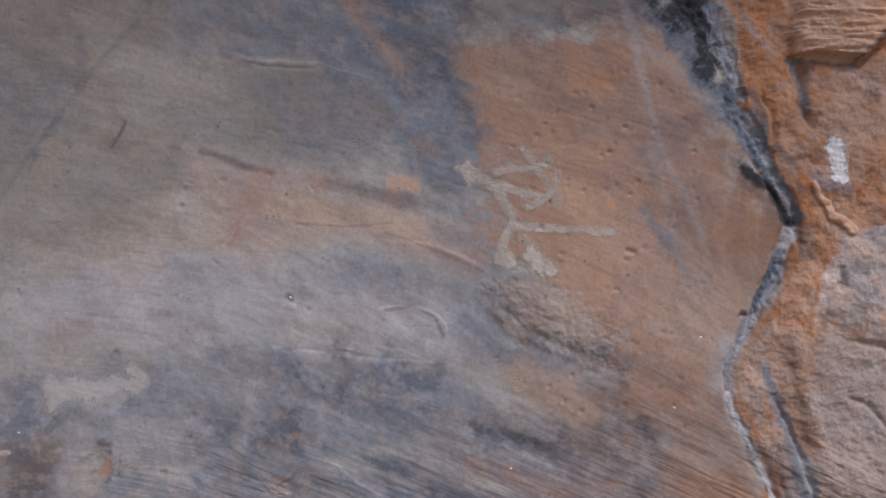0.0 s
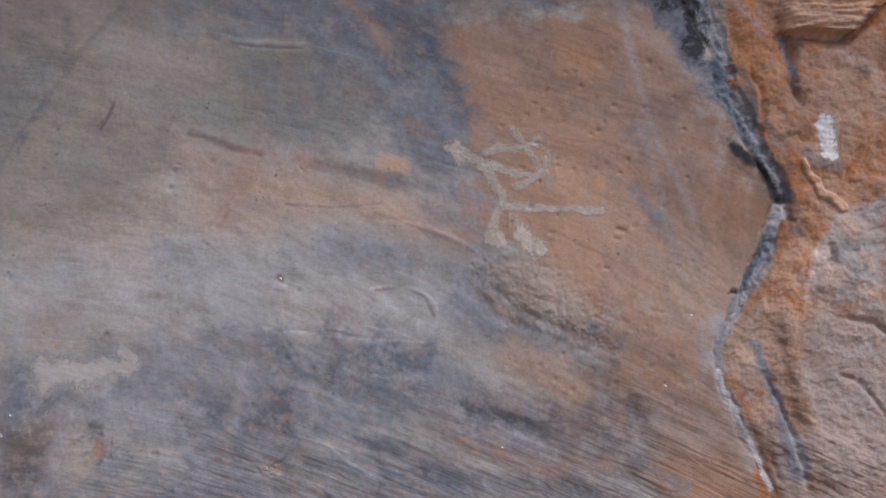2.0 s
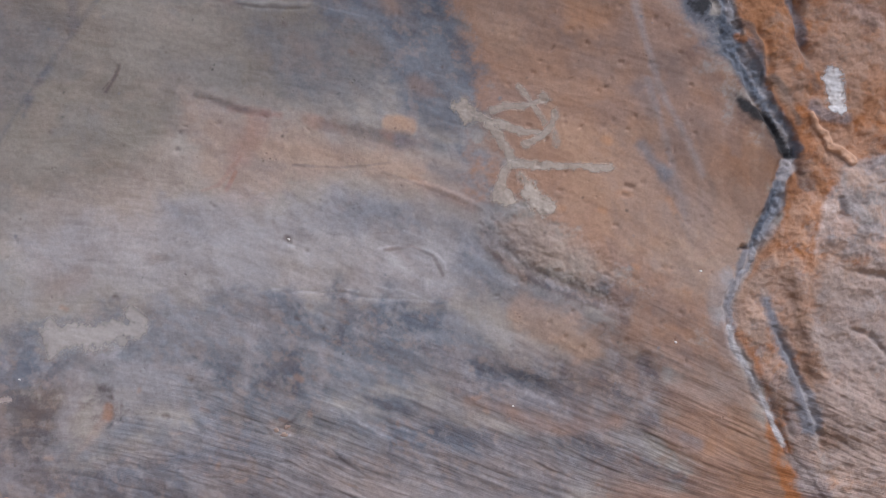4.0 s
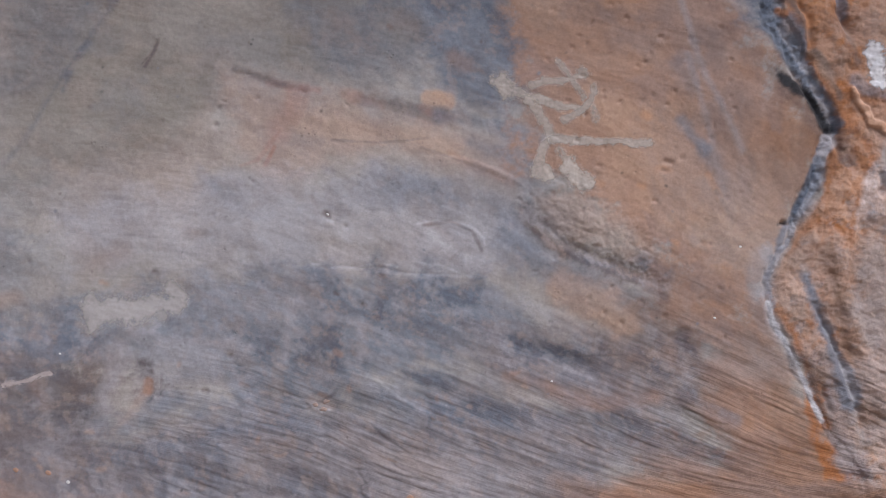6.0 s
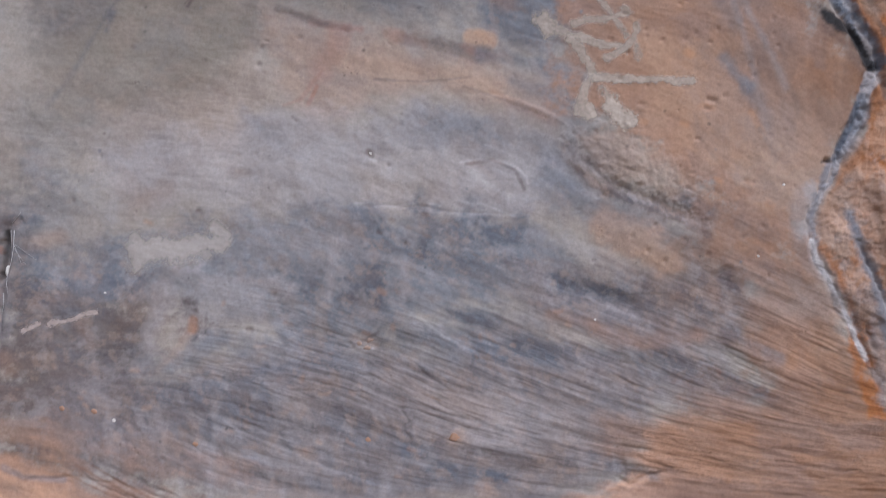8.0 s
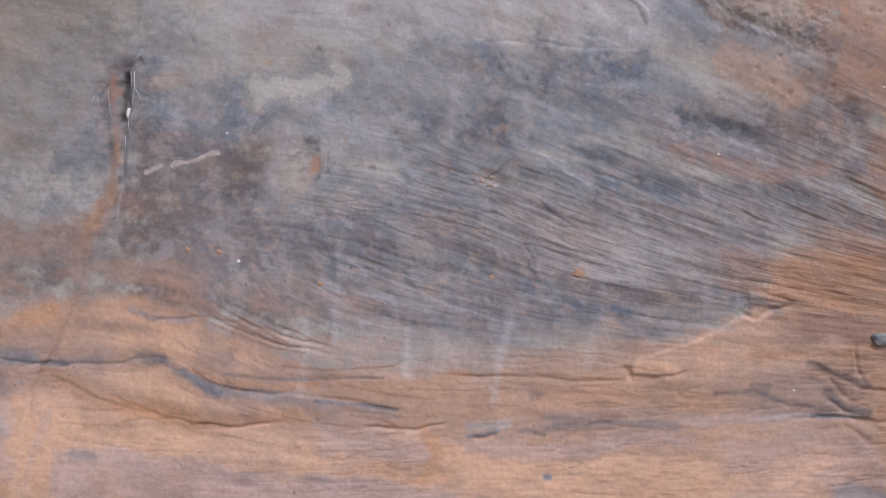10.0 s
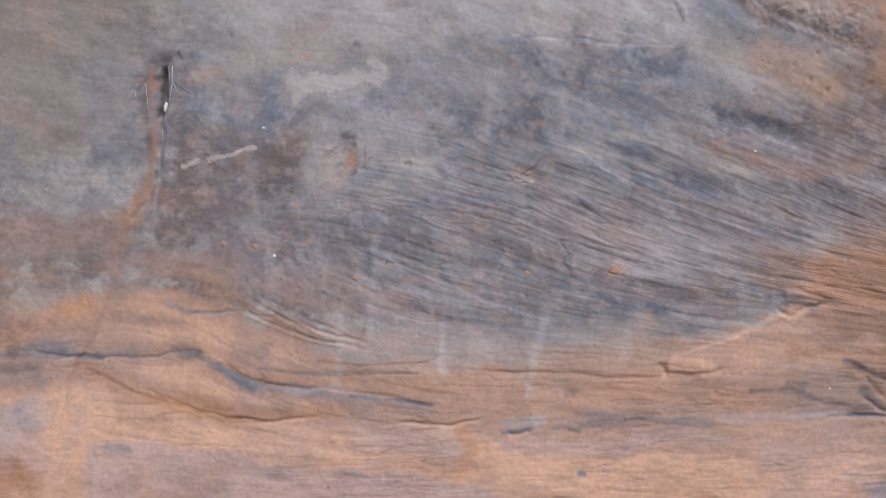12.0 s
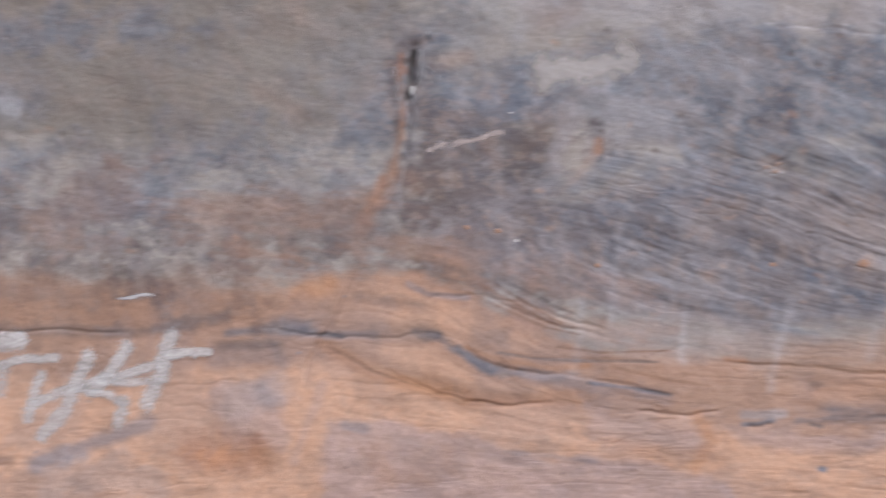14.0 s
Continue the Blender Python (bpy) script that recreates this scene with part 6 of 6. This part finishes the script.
tagged(painted("rock_painting", CREAM, [
    (5.2, [(-68.1, 125.5), (-64.7, 125.5)], .75), (4.6, [(-67.6, 125.9), (-62.7, 125.6), (-58.8, 126.2)], .78), (3.0, [(-68.1, 124.4), (-68.3, 123.1)], .8), (2.4, [(-68.4, 128), (-66.6, 125.9)], .7), (3.4, [(-58.8, 126.8), (-54.9, 126.6)], .75),
    (2.6, [(-54.7, 129.3), (-53.4, 128.3), (-53.5, 126.2)], .75), (2.2, [(-56.7, 125.8), (-56.1, 124.8)], .6)], ragged=.35, seed=320),
    "faded cream four-cornered patch painted on grey rock", "rock painting")
tagged(painted("paint_mark", CHALK, [(3.0, [(69.2, 168.1), (69.6, 165.2), (70, 163)], .9), (1.8, [(70.3, 164.2), (70.5, 161.9)], .85)], ragged=.45, seed=340),
       "short white paint daub on rust-coloured rock", "paint mark")
tagged(painted("paint_mark", paint_material("pale_pink_paint", (.54, .45, .42), (.46, .38, .36), .12), [(1.1, [(-88.2, 112.3), (-87.3, 112.8), (-85.7, 113.5)], .62), (.5, [(-87.6, 112.3), (-87.7, 113.1)], .35), (.9, [(-83.9, 113.5), (-81.2, 113.8), (-78.2, 114.5), (-75.7, 115.2)], .62)], ragged=.4, seed=360),
       "broken pale brush stroke on the brown stain", "paint mark")
tagged(painted("paint_mark", CHALK, [(.5, [(-144.8, 86.3), (-141.9, 86.8), (-138.7, 87)], .7)], ragged=.5, seed=370), "thin white scratch on the orange rock", "paint mark")

# sprayed lettering, as plain bars of its size and slant
letters = new("graffiti")
letters.location = (0, 0, 0)
tagged(letters, "white sprayed lettering on the orange foot of the wall", "graffiti")
for k, (width, line, amount) in enumerate((
        (3.6, [(-165.8, 78.9), (-163.3, 78.9)], .85), (1.7, [(-171.8, 73), (-166.4, 74.5), (-161.6, 75.8), (-156.8, 75.6)], .8), (2.8, [(-166.4, 73.5), (-167.2, 69.8)], .6),
        (2.4, [(-159.7, 72.4), (-160.6, 69.8), (-162.3, 64.6)], .75), (1.9, [(-161.3, 67.5), (-154.9, 69.8), (-146.4, 72.1), (-137, 74.9)], .75), (2.8, [(-150.7, 76), (-152.8, 71.4), (-155.2, 66.2), (-159.6, 61.7)], .75),
        (2.6, [(-143.6, 77.8), (-146.4, 72.9), (-150.2, 69.8)], .75), (1.7, [(-150.9, 69.6), (-146.5, 69), (-144.3, 67.5)], .75), (2.6, [(-144.2, 67.9), (-145.4, 63.8)], .7),
        (2.8, [(-135.2, 79.6), (-136.5, 77), (-137, 72.9), (-140.1, 67.5)], .75), (1.5, [(-145.9, 71.3), (-141.2, 71.4), (-136.4, 71.8)], .7), (1.6, [(-135.9, 76.2), (-131.7, 76.6), (-128.6, 76.7)], .85))):
    painted("bar" if k else "dot", SPRAY, [(width, line, amount * .92)], letters, .25, .0008 + .0003 * k, .002, 380 + k)

# a hollow's spider web and egg sac
CRUST = plain_material("white_crust", (.62, .60, .58), (.50, .47, .45), 160, .9)
SILK = plain_material("silk", (.42, .41, .42), (.32, .31, .32), 300, 0.6, .0003)
web = new("spider_web")
tagged(web, "dusty torn spider web across the rust-stained hollow", "spider web")
for a, b, r in (([(-90, 131.1), (-88.3, 133)], 0, .0007), ([(-90.2, 129.9), (-90.2, 126.7)], 0, .0008), ([(-89.5, 129.8), (-89.7, 126.7), (-90.2, 124.3), (-90.7, 122.3)], 0, .0010),
                ([(-89.7, 127.5), (-88.8, 125.2), (-88.4, 123.9)], 0, .0007), ([(-89.7, 127.5), (-87.6, 125.9), (-85.8, 124.6)], 0, .0006), ([(-89.6, 126.7), (-89, 125.7), (-87.7, 123.9)], 0, .0005),
                ([(-91.1, 122.3), (-91, 120.4), (-90.8, 118.9)], 0, .0009), ([(-91.8, 118.9), (-91.8, 117), (-92.2, 115.2)], 0, .0007), ([(-96.5, 126), (-97.7, 124)], 0, .0004),
                ([(-96.2, 126), (-96, 123.5)], 0, .0004), ([(-94.3, 126.9), (-94, 122.9), (-93.5, 121)], 0, .0005)):
    bm = bmesh.new()
    tube(bm, [on_wall(x, z, .0012) for x, z in a], r * .75, 5, r * .35)
    part("strand", bm, SILK, web)
sac = [(-91.3, 122.8)][0]
part("egg_sac", lump_mesh(on_wall(*sac, .003), .0042, .010, .005, 3, 8, .15), CRUST, web, "small white silk egg sac")

# small bodies on the rock
PALE = plain_material("pale_stone", (.34, .24, .19), (.24, .18, .155), 90, .85)
DARK = plain_material("dark_stone", (.085, .086, .098), (.20, .19, .19), 120, .4)
NODULE = plain_material("iron_nodule", (.35, .205, .135), (.29, .175, .125), 160, .9)
x, z = [(39.3, 77.7)][0]
stud = part("dark_stone", lump_mesh(on_wall(x, z, .002), .017, .011, .005, 7, 12, .35), DARK)
tagged(stud, "dark shiny stone set in orange rock", "stone")
for label, mat, places, size in (
        ("orange iron nodule in the grey layers", NODULE, [(-13.7, 91.6), (-28.8, 91.5), (-59, 91.6), (-76.5, 97.9), (-82, 98.6), (28.1, 91.5)], 1.0),
        ("white mineral spot on the grey rock", CRUST, [(-73.2, 96.1), (11.6, 111.4), (-74, 118.5), (23.7, 69.3)], .42)):
    for k, (x, z) in enumerate(places):
        s = size * (1.2 if k == 0 else .75)
        tagged(part("iron_nodule" if size > .9 else "mineral_spot", lump_mesh(on_wall(x, z), .0070 * s, .0050 * s, .0008 * s, k + 11, 10 * k, .35, 3), mat), label,
               "nodule" if size > .9 else "mineral spot", "iron nodules" if size > .9 else "mineral spots")
for k, (x, z) in enumerate([(-27.7, 109.1), (-28.5, 107.6), (-29.9, 108.4)]):
    tagged(part("stone_chip", lump_mesh(on_wall(x, z), .0085 - .002 * k, .0035, .0010, 31 + k, -25 + 30 * k, .5, 3), PALE), "pinkish chipped flake stuck on grey rock", "stone chip", "stone chips")
for k, (x, z) in enumerate([(45.6, 134.3), (40.8, 121.8), (-27.1, 141.7)]):
    tagged(part("mineral_spot", lump_mesh(on_wall(x, z), .0028, .0022, .002, 51 + k, 20 * k, .35, 2), CRUST), "tiny pale knob in a pit of the rock", "mineral spot", "mineral spots")
